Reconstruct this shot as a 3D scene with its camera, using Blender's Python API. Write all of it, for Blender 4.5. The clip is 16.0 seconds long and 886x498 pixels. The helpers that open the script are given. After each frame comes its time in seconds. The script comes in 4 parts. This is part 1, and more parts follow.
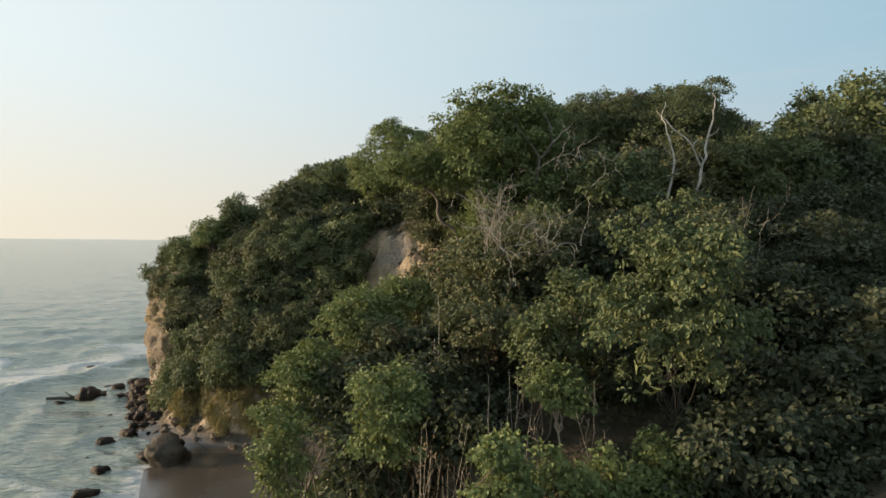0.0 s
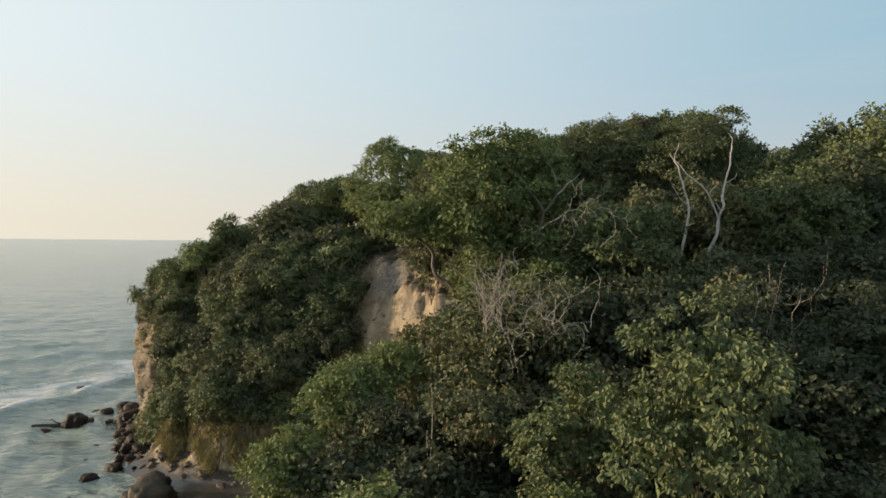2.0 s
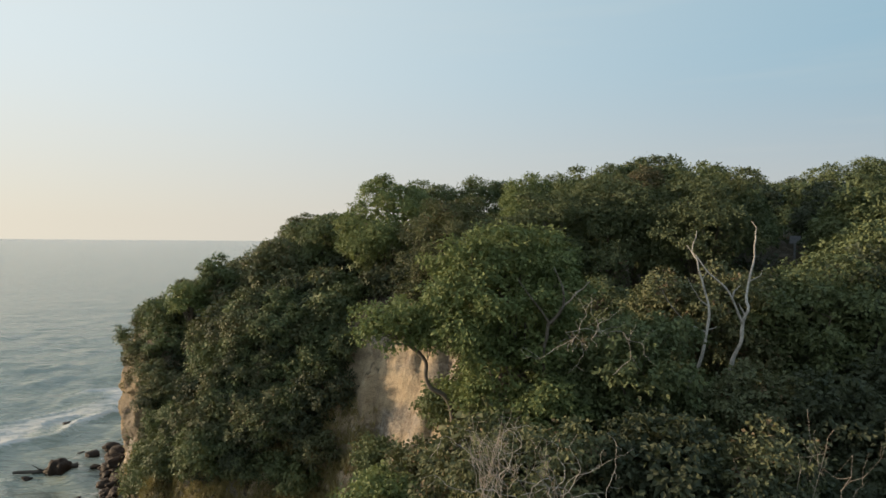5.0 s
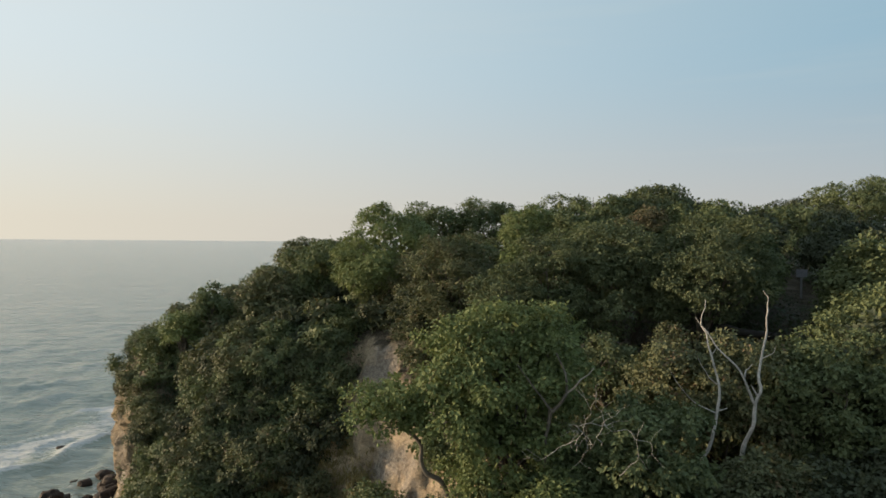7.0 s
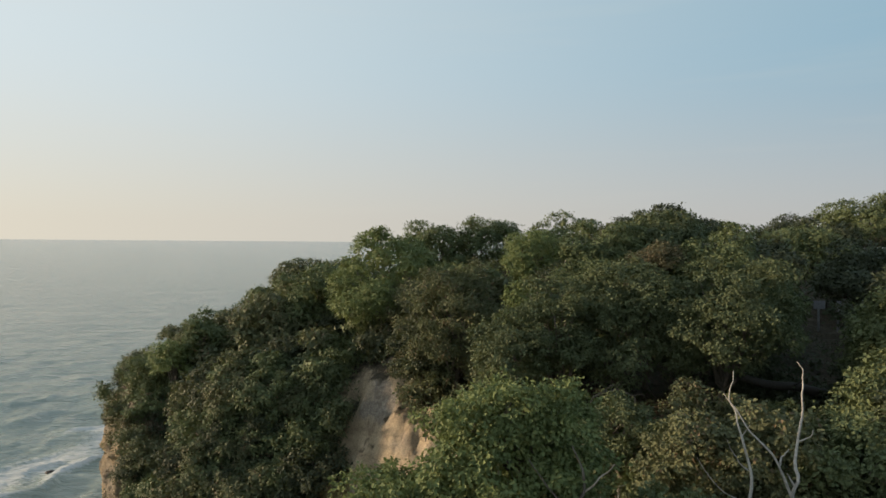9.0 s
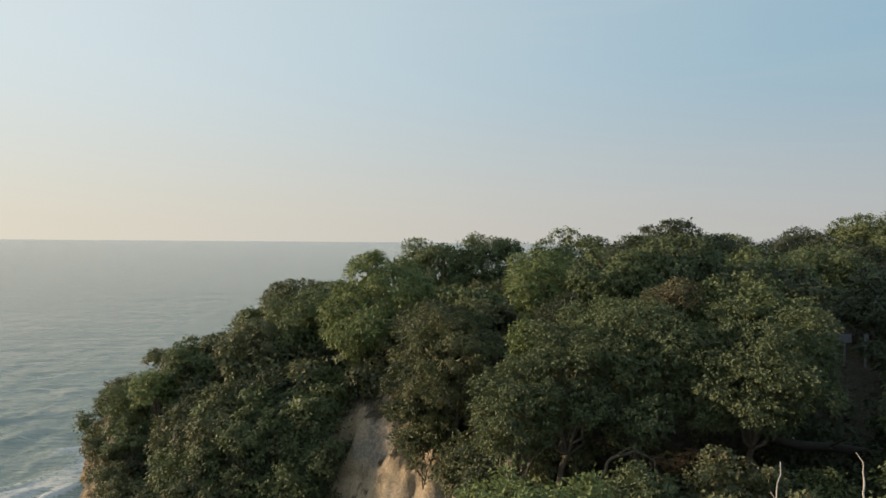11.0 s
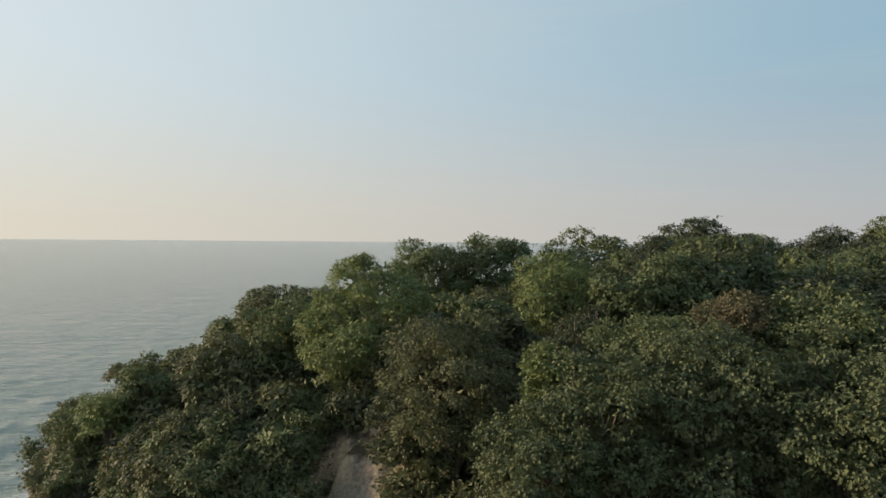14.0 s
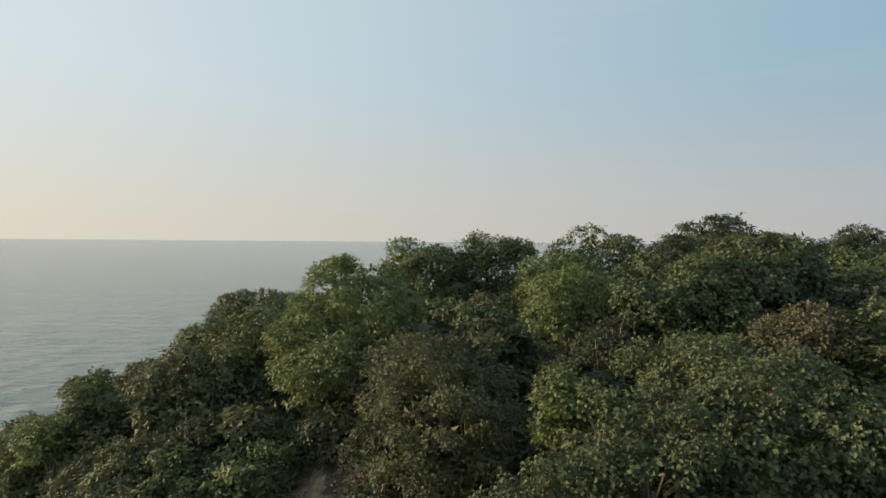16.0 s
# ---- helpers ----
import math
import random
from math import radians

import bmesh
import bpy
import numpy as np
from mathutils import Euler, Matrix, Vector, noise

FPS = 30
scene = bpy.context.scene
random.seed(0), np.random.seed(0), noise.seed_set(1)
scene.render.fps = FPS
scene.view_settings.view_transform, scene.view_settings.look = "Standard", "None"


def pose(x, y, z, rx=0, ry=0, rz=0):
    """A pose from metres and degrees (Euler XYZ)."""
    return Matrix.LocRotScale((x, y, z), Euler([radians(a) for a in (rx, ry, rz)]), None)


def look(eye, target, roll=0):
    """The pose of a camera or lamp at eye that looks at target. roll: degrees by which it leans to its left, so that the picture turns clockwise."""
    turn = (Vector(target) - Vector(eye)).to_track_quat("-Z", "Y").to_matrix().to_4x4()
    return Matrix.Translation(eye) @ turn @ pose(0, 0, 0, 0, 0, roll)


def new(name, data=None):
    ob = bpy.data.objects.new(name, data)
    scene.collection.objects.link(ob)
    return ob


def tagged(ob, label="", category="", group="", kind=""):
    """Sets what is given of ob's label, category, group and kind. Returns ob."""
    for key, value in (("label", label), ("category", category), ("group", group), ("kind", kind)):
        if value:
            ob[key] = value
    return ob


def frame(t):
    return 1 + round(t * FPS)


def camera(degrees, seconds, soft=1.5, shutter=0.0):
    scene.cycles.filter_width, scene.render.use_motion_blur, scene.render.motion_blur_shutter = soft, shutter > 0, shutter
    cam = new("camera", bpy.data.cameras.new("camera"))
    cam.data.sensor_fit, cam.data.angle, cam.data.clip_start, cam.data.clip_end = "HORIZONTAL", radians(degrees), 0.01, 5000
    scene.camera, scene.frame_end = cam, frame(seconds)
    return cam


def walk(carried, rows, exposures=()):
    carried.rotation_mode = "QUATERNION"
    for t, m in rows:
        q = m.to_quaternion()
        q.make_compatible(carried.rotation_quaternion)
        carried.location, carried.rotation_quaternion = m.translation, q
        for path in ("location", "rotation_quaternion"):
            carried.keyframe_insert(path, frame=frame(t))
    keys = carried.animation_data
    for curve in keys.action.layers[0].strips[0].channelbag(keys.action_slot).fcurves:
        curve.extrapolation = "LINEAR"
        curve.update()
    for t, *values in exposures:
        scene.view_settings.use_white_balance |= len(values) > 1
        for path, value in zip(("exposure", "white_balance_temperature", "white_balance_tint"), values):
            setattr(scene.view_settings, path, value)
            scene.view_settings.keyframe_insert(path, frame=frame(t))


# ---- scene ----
# Camera: a drone that rises past the cliff wood and then glides forward over it.
cam = camera(70.0, 16.0, soft=1.55)
EYE, TILT, LEAN = 19.0, -0.66, 0.44
ROWS = [  # seconds, x, y, rise above the first eye
    (0.0, 0.00, 0.00, 0.00),
    (0.5, 0.05, 0.62, 0.57),
    (1.0, 0.08, 1.20, 1.18),
    (1.5, 0.13, 1.82, 1.86),
    (2.0, 0.18, 2.40, 2.56),
    (2.5, 0.20, 2.95, 3.31),
    (3.0, 0.23, 3.43, 4.08),
    (3.5, 0.29, 3.94, 4.82),
    (4.0, 0.30, 4.42, 5.52),
    (6.5, 0.55, 6.29, 9.18),
    (7.0, 0.52, 6.61, 9.94),
    (7.5, 0.50, 7.06, 10.64),
    (8.0, 0.49, 7.67, 11.26),
    (8.5, 0.46, 8.34, 11.86),
    (9.0, 0.43, 9.09, 12.49),
    (11.5, 0.51, 13.83, 15.00),
    (12.0, 0.50, 15.05, 15.03),
    (12.5, 0.51, 16.36, 15.02),
    (13.0, 0.53, 17.81, 15.00),
    (13.5, 0.55, 19.37, 14.97),
    (14.0, 0.61, 20.99, 14.95),
    (14.5, 0.69, 22.68, 14.93),
    (15.0, 0.78, 24.40, 14.92),
    (15.5, 0.88, 26.15, 14.91),
    (16.0, 1.03, 27.91, 14.89),
]


def eye_pose(t, x, y, z):
    return pose(x, y, EYE + z, 90 + TILT + 0.08 - 0.01 * t, 0, 0) @ pose(0, 0, 0, 0, 0, LEAN)


walk(cam, [(t, eye_pose(t, x, y, z)) for t, x, y, z in ROWS],
     exposures=((0.0, 1.44, 6740, 11), (2.0, 1.37, 6700, 11), (4.0, 1.29, 6650, 11), (7.0, 1.21, 6610, 11), (9.0, 1.16, 6580, 11), (16.0, 1.15, 6540, 11)))

# ---- sky, sun and exposure ----
HAZE_SUN, HAZE_FAR = (2.55, 2.4, 2.04, 1), (1.6, 1.64, 1.66, 1)
HIGH_SUN, HIGH_FAR = (2.52, 2.77, 2.8, 1), (1.0, 1.57, 1.94, 1)
SUN_AZ, SUN_EL = -82.0, 7.5  # degrees to the right of the view's way (minus: left), degrees up
world = bpy.data.worlds.new("evening_sky")
scene.world = world
world.use_nodes = True
wn, wl = world.node_tree.nodes, world.node_tree.links
bg = wn["Background"]
sky = wn.new("ShaderNodeTexSky")
sky.sky_type = "NISHITA"
sky.sun_disc = False
sky.sun_elevation = radians(SUN_EL)
sky.sun_rotation = radians(SUN_AZ)
sky.air_density, sky.dust_density, sky.ozone_density = 1.0, 1.2, 2.2
bg.inputs["Strength"].default_value = 0.13


def sky_node(kind, links=(), operation="", smooth=False):
    node = wn.new("ShaderNode" + kind)
    if operation:
        node.operation = operation
    if smooth:
        node.interpolation_type = "SMOOTHSTEP"
    for socket, source in dict(links).items():
        if isinstance(source, bpy.types.NodeSocket):
            wl.new(source, node.inputs[socket])
        else:
            node.inputs[socket].default_value = source
    return node


# the sky, veiled towards the horizon by pale sea haze that is warmer on the sun's side, with a few faint streaks of cloud
way = sky_node("TexCoord").outputs["Generated"]
axes = sky_node("SeparateXYZ", {0: way}).outputs
lifted = sky_node("CombineXYZ", {0: axes[0], 1: axes[1], 2: sky_node("Math", {0: axes[2], 1: 0.03}, operation="MAXIMUM").outputs[0]})
wl.new(lifted.outputs[0], sky.inputs["Vector"])
side = sky_node("MapRange", {0: axes[0], 1: -0.75, 2: 0.6}).outputs[0]
haze = sky_node("MixRGB", {"Fac": side, "Color1": HAZE_SUN, "Color2": HAZE_FAR}).outputs[0]
high = sky_node("MixRGB", {"Fac": side, "Color1": HIGH_SUN, "Color2": HIGH_FAR}).outputs[0]
lift = sky_node("MapRange", {0: axes[2], 1: 0.0, 2: 0.28}, smooth=True).outputs[0]
veil = sky_node("MixRGB", {"Fac": lift, "Color1": haze, "Color2": high}).outputs[0]
thin = sky_node("MapRange", {0: axes[2], 1: 0.38, 2: 0.9, 3: 0.95, 4: 0.75}).outputs[0]
streaks = sky_node("TexNoise", {"Vector": sky_node("Mapping", {"Vector": way, "Rotation": (0, 0.03, 0), "Scale": (1.6, 1.6, 22.0)}).outputs[0],
                                "Scale": 1.3, "Detail": 5.0}).outputs["Fac"]
cloud = sky_node("MapRange", {0: streaks, 1: 0.55, 2: 0.8, 3: 0.0, 4: 0.08}).outputs[0]
air = sky_node("MixRGB", {"Fac": thin, "Color1": sky.outputs["Color"], "Color2": veil}).outputs[0]
wl.new(sky_node("MixRGB", {"Fac": cloud, "Color1": air, "Color2": HAZE_SUN}).outputs[0], bg.inputs["Color"])

sun_lamp = bpy.data.lights.new("sun", "SUN")
sun_lamp.energy, sun_lamp.angle, sun_lamp.color = 3.1, radians(3.0), (1.0, 0.765, 0.51)
sun = new("sun", sun_lamp)
sun_way = Vector((math.sin(radians(SUN_AZ)) * math.cos(radians(SUN_EL)),
                  math.cos(radians(SUN_AZ)) * math.cos(radians(SUN_EL)), math.sin(radians(SUN_EL))))
sun.matrix_world = look(sun_way * 200, (0, 0, 0))


# ---- materials ----
class Nodes:
    """A short hand for node materials."""

    def __init__(self, name):
        self.mat = bpy.data.materials.new(name)
        self.mat.use_nodes = True
        self.tree = self.mat.node_tree
        self.out = self.tree.nodes["Material Output"]
        self.bsdf = self.tree.nodes["Principled BSDF"]

    def add(self, kind, links=(), operation="", blend="", layer=""):
        node = self.tree.nodes.new("ShaderNode" + kind)
        if operation:
            node.operation = operation
        if blend:
            node.blend_type = blend
        if layer:
            node.attribute_name = layer
        for socket, source in dict(links).items():
            if isinstance(source, bpy.types.NodeSocket):
                self.tree.links.new(source, node.inputs[socket])
            else:
                node.inputs[socket].default_value = source
        return node

    def link(self, source, target):
        self.tree.links.new(source, target)

    def noise(self, scale, detail=4.0, where=None, rough=0.55):
        links = {"Scale": scale, "Detail": detail, "Roughness": rough}
        if where is not None:
            links["Vector"] = where
        return self.add("TexNoise", links).outputs["Fac"]

    def ramp(self, fac, *stops):
        node = self.add("ValToRGB", {"Fac": fac})
        ramp = node.color_ramp
        while len(ramp.elements) < len(stops):
            ramp.elements.new(0.5)
        for element, (place, color) in zip(ramp.elements, stops):
            element.position = place
            element.color = (*color, 1) if isinstance(color, tuple) else (color, color, color, 1)
        return node.outputs["Color"]

    def mix(self, fac, a, b, blend="MIX"):
        node = self.add("MixRGB", {"Fac": fac, "Color1": a, "Color2": b}, blend=blend)
        return node.outputs["Color"]

    def math(self, op, a, b=0.0):
        return self.add("Math", {0: a, 1: b}, operation=op).outputs[0]

    def bump(self, height, strength, distance):
        node = self.add("Bump", {"Height": height, "Strength": strength, "Distance": distance})
        self.link(node.outputs["Normal"], self.bsdf.inputs["Normal"])
        return node.outputs["Normal"]


def leaf_material(name, dark, mid, light, dry=None, dry_share=0.0, gloss=0.68, glow=0.18):
    n = Nodes(name)
    geo = n.add("NewGeometry")
    place = geo.outputs["Position"]
    rnd = geo.outputs["Random Per Island"]
    clump = n.noise(0.55, 3.0, place)
    sprig = n.noise(2.6, 2.0, place)
    fac = n.math("ADD", n.math("MULTIPLY", rnd, 0.2), n.math("MULTIPLY", n.math("ADD", clump, sprig), 0.47))
    colour = n.ramp(fac, (0.18, dark), (0.55, mid), (0.95, light))
    if dry:
        patches = n.noise(0.9, 2.0, place)
        pick = n.math("GREATER_THAN", n.math("ADD", n.math("MULTIPLY", rnd, 0.6), patches), 1.12 - dry_share)
        colour = n.mix(pick, colour, (*dry, 1))
    n.link(colour, n.bsdf.inputs["Base Color"])
    n.bsdf.inputs["Roughness"].default_value = gloss
    n.bsdf.inputs["Specular IOR Level"].default_value = 0.28
    through_light = n.add("BsdfTranslucent", {"Color": n.mix(0.5, colour, (0.15, 0.18, 0.05, 1))})
    both = n.add("MixShader", {"Fac": glow})
    n.link(n.bsdf.outputs[0], both.inputs[1])
    n.link(through_light.outputs[0], both.inputs[2])
    n.link(both.outputs[0], n.out.inputs["Surface"])
    return n.mat


def bark_material(name, dark, light, scale=6.0):
    n = Nodes(name)
    place = n.add("NewGeometry").outputs["Position"]
    grain = n.noise(scale, 6.0, place, 0.65)
    stain = n.noise(scale * 0.15, 2.0, place)
    colour = n.ramp(n.math("ADD", n.math("MULTIPLY", grain, 0.6), n.math("MULTIPLY", stain, 0.4)), (0.3, dark), (0.68, light))
    n.link(colour, n.bsdf.inputs["Base Color"])
    n.bsdf.inputs["Roughness"].default_value = 0.85
    n.bump(grain, 0.6, 0.02)
    return n.mat


GREEN = leaf_material("broad_green_leaves", (0.058, 0.078, 0.039), (0.096, 0.122, 0.056), (0.16, 0.182, 0.074))
# light green; on the front ridge and low shrubs it also paints sunlight
FRESH = leaf_material("fresh_and_sunlit_green_leaves", (0.08, 0.11, 0.047), (0.128, 0.165, 0.064), (0.2, 0.224, 0.082), glow=0.24)
OLIVE = leaf_material("olive_leaves", (0.066, 0.076, 0.044), (0.102, 0.113, 0.059), (0.156, 0.162, 0.073), (0.15, 0.112, 0.067), 0.02)
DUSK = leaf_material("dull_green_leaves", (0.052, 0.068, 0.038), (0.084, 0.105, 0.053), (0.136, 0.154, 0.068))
# dark green; on the front slopes this colour also holds the shade
DEEP = leaf_material("deep_green_and_shaded_leaves", (0.036, 0.047, 0.03), (0.052, 0.064, 0.038), (0.074, 0.085, 0.044))
RUSTY = leaf_material("rusty_dry_leaves", (0.07, 0.07, 0.044), (0.1, 0.094, 0.055), (0.132, 0.117, 0.064), (0.135, 0.1, 0.06), 0.06)
STRAW = leaf_material("dry_grass_blades", (0.125, 0.112, 0.05), (0.225, 0.19, 0.085), (0.37, 0.3, 0.14))
BARK = bark_material("grey_brown_bark", (0.045, 0.037, 0.029), (0.15, 0.128, 0.1))
PALE_BARK = bark_material("pale_live_bark", (0.14, 0.12, 0.09), (0.36, 0.31, 0.25))
BLEACHED = bark_material("bleached_dead_wood", (0.15, 0.135, 0.115), (0.46, 0.43, 0.385), 9.0)
TWIG = bark_material("weathered_grey_twigs", (0.16, 0.14, 0.12), (0.36, 0.32, 0.28))
# bark with deep shade put into its colour
SHADE_BARK = bark_material("shade_dark_bark", (0.018, 0.015, 0.012), (0.05, 0.042, 0.034))
DRIFT = bark_material("wet_driftwood", (0.03, 0.026, 0.022), (0.1, 0.085, 0.07))


def ground_material(name, tint=(1, 1, 1, 1)):
    n = Nodes(name)
    geo = n.add("NewGeometry")
    place, normal = geo.outputs["Position"], geo.outputs["Normal"]
    split = n.add("SeparateXYZ", {0: place})
    up = n.add("SeparateXYZ", {0: normal}).outputs["Z"]
    height = split.outputs["Z"]
    squash = n.add("Mapping", {"Vector": place, "Scale": (0.5, 0.5, 1.6)}).outputs[0]
    strata = n.noise(0.7, 6.0, squash, 0.6)
    fine = n.noise(3.5, 8.0, place, 0.65)
    big = n.noise(0.16, 3.0, place)
    rock = n.ramp(n.math("ADD", n.math("MULTIPLY", strata, 0.65), n.math("MULTIPLY", fine, 0.35)),
                  (0.3, (0.2, 0.16, 0.112)), (0.5, (0.33, 0.27, 0.19)), (0.7, (0.44, 0.372, 0.268)))
    grey = n.ramp(fine, (0.35, (0.14, 0.125, 0.105)), (0.7, (0.32, 0.29, 0.255)))
    rock = n.mix(n.ramp(big, (0.48, 0.0), (0.56, 1.0)), rock, grey)
    streak = n.noise(1.3, 4.0, n.add("Mapping", {"Vector": place, "Scale": (1.0, 1.0, 0.15)}).outputs[0])
    rock = n.mix(n.ramp(streak, (0.52, 0.0), (0.72, 0.75)), rock, (0.16, 0.125, 0.09, 1))
    rock = n.mix(1.0, rock, tint, "MULTIPLY")
    grit = n.noise(13.0, 4.0, place, 0.7)
    rock = n.mix(0.55, rock, n.ramp(grit, (0.36, 0.35), (0.58, 1.15)), "MULTIPLY")
    soil = n.ramp(fine, (0.3, (0.03, 0.026, 0.016)), (0.7, (0.085, 0.066, 0.04)))
    land = n.mix(n.ramp(n.math("ADD", up, n.math("MULTIPLY", fine, 0.25)), (0.72, 0.0), (0.9, 1.0)), rock, soil)
    sand = n.ramp(n.noise(9.0, 6.0, place), (0.3, (0.046, 0.039, 0.033)), (0.7, (0.066, 0.056, 0.047)))
    low = n.math("ADD", height, n.math("MULTIPLY", big, 0.8))
    colour = n.mix(n.ramp(n.math("MULTIPLY", low, 0.1), (0.1, 1.0), (0.16, 0.0)), land, sand)
    n.link(colour, n.bsdf.inputs["Base Color"])
    wet = n.ramp(n.math("MULTIPLY", low, 0.1), (0.07, 0.18), (0.14, 0.9))
    n.link(wet, n.bsdf.inputs["Roughness"])
    relief = n.math("ADD", n.math("ADD", strata, n.math("MULTIPLY", grit, 0.3)), n.math("MULTIPLY", fine, 0.8))
    n.bump(n.math("MULTIPLY", relief, n.ramp(n.math("MULTIPLY", low, 0.1), (0.1, 0.04), (0.17, 1.0))), 0.9, 0.35)
    return n.mat


def sea_material():
    n = Nodes("evening_sea_water")
    geo = n.add("NewGeometry")
    place = geo.outputs["Position"]
    short = n.add("Mapping", {"Vector": place, "Rotation": (0, 0, 0.12), "Scale": (0.3, 1.0, 1.0)}).outputs[0]
    long = n.add("Mapping", {"Vector": place, "Rotation": (0, 0, -0.08), "Scale": (0.3, 1.0, 1.0)}).outputs[0]
    ripples = n.noise(0.5, 5.0, short, 0.68)
    swell = n.noise(0.18, 5.0, long, 0.62)
    chop = n.noise(1.6, 3.0, short, 0.6)
    roll = n.noise(0.05, 4.0, long, 0.6)
    foam = n.add("Attribute", layer="foam").outputs["Fac"]
    lace = n.noise(1.5, 9.0, n.add("Mapping", {"Vector": place, "Rotation": (0, 0, 0.5), "Scale": (0.55, 1.3, 1.0)}).outputs[0], 0.78)
    mask = n.ramp(n.math("ADD", foam, n.math("SUBTRACT", lace, 0.5)), (0.45, 0.0), (0.6, 1.0))
    colour = n.mix(mask, (0.225, 0.262, 0.225, 1), (0.48, 0.49, 0.48, 1))
    n.link(colour, n.bsdf.inputs["Base Color"])
    n.link(n.ramp(mask, (0.0, 0.1), (1.0, 0.8)), n.bsdf.inputs["Roughness"])
    n.bsdf.inputs["IOR"].default_value = 1.33
    small = n.math("ADD", n.math("MULTIPLY", ripples, 0.5), n.math("MULTIPLY", chop, 0.1))
    large = n.math("ADD", n.math("MULTIPLY", swell, 2.3), n.math("MULTIPLY", roll, 2.6))
    n.bump(n.math("ADD", small, large), 1.0, 0.95)
    return n.mat


def rock_material(name, dark, mid, light):
    n = Nodes(name)
    place = n.add("NewGeometry").outputs["Position"]
    a, b = n.noise(1.2, 8.0, place, 0.65), n.noise(7.0, 5.0, place, 0.6)
    colour = n.ramp(n.math("ADD", n.math("MULTIPLY", a, 0.7), n.math("MULTIPLY", b, 0.3)),
                    (0.35, dark), (0.55, mid), (0.78, light))
    n.link(colour, n.bsdf.inputs["Base Color"])
    n.bsdf.inputs["Roughness"].default_value = 0.7
    n.bsdf.inputs["Specular IOR Level"].default_value = 0.2
    n.bump(n.math("ADD", a, n.math("MULTIPLY", b, 0.3)), 0.8, 0.2)
    return n.mat


def plain_material(name, colour, rough=0.7):
    n = Nodes(name)
    place = n.add("NewGeometry").outputs["Position"]
    worn = n.ramp(n.noise(5.0, 5.0, place), (0.3, tuple(c * 0.6 for c in colour)), (0.7, colour))
    n.link(worn, n.bsdf.inputs["Base Color"])
    n.bsdf.inputs["Roughness"].default_value = rough
    return n.mat


GROUND, SEA = ground_material("cliff_soil_and_sand", (1.2, 1.16, 1.1, 1)), sea_material()
CLIFF = ground_material("ochre_cliff_sandstone", (0.78, 0.72, 0.6, 1))
ROCK = rock_material("wet_dark_boulder", (0.012, 0.009, 0.007), (0.03, 0.021, 0.016), (0.07, 0.048, 0.035))
EARTH = rock_material("crumbled_ochre_earth", (0.045, 0.034, 0.025), (0.1, 0.077, 0.056), (0.19, 0.15, 0.11))


# ---- meshes ----
def mesh_object(name, verts, faces, mat, parent=None, label="", smooth=False):
    """One mesh object from arrays of corners and of faces of one kind."""
    verts, faces = np.asarray(verts, np.float32), np.asarray(faces, np.int32)
    me = bpy.data.meshes.new(name)
    count, size = faces.shape
    me.vertices.add(len(verts))
    me.vertices.foreach_set("co", verts.ravel())
    me.loops.add(count * size)
    me.loops.foreach_set("vertex_index", faces.ravel())
    me.polygons.add(count)
    me.polygons.foreach_set("loop_start", np.arange(0, count * size, size, dtype=np.int32))
    me.polygons.foreach_set("use_smooth", np.full(count, smooth))
    me.update(calc_edges=True)
    me.materials.append(mat)
    ob = new(name, me)
    if parent:
        ob.parent = parent
    return tagged(ob, label)


def thing(name, x, y, z, label, category, group=""):
    ob = new(name)
    ob.location = (x, y, z)
    ob.empty_display_size = 0.5
    return tagged(ob, label, category, group)


def smoothstep(v):
    v = np.clip(v, 0, 1)
    return v * v * (3 - 2 * v)


class Waves:
    """A cheap smooth random field, a sum of sine waves."""

    def __init__(self, seed, size, count=14, dims=2):
        r = np.random.default_rng(seed)
        way = r.normal(size=(count, dims))
        way /= np.linalg.norm(way, axis=1)[:, None]
        self.k = way * (2 * np.pi / size) * r.uniform(0.5, 2.2, (count, 1))
        self.phase = r.uniform(0, 6.28, count)
        self.weight = 1 / np.sqrt(np.linalg.norm(self.k, axis=1))
        self.weight /= np.sqrt((self.weight ** 2).sum() / 2)

    def __call__(self, p):
        return (np.sin(np.asarray(p) @ self.k.T + self.phase) * self.weight).sum(-1)


# ---- the lie of the land ----
COAST = np.array([(3000, 3300), (300, 420), (60, 165), (0, 122), (-26, 101), (-37, 90), (-38, 81), (-34, 72), (-28.6, 62.4),
                  (-21, 57), (-12, 56), (-6, 51), (-5, 46), (-11, 40), (-13, 30), (-11, 18), (-8, 6), (-2, -8), (8, -24), (60, -120), (2600, -4200)], float)


def coast_distance(p):
    """Metres inland of the coast, minus out at sea."""
    p = np.asarray(p, float)
    best, inside = np.full(p.shape[:-1], 1e9), np.zeros(p.shape[:-1], bool)
    ring = np.vstack([COAST, [(9000, -4200), (9000, 3300)]])
    for i in range(len(ring)):
        a, b = ring[i], ring[(i + 1) % len(ring)]
        if i < len(COAST) - 1:
            ab = b - a
            s = np.clip(((p - a) @ ab) / (ab @ ab), 0, 1)
            best = np.minimum(best, np.hypot(*np.moveaxis(p - a - s[..., None] * ab, -1, 0)))
        cross = ((a[1] > p[..., 1]) != (b[1] > p[..., 1])) & (
            p[..., 0] < (b[0] - a[0]) * (p[..., 1] - a[1]) / (b[1] - a[1] + 1e-12) + a[0])
        inside ^= cross
    return np.where(inside, best, -best)


BUMPS, LUMPS, CRAGS, CHIPS = Waves(3, 14), Waves(4, 4.5), Waves(5, 1.7, 24), Waves(6, 0.8, 30)


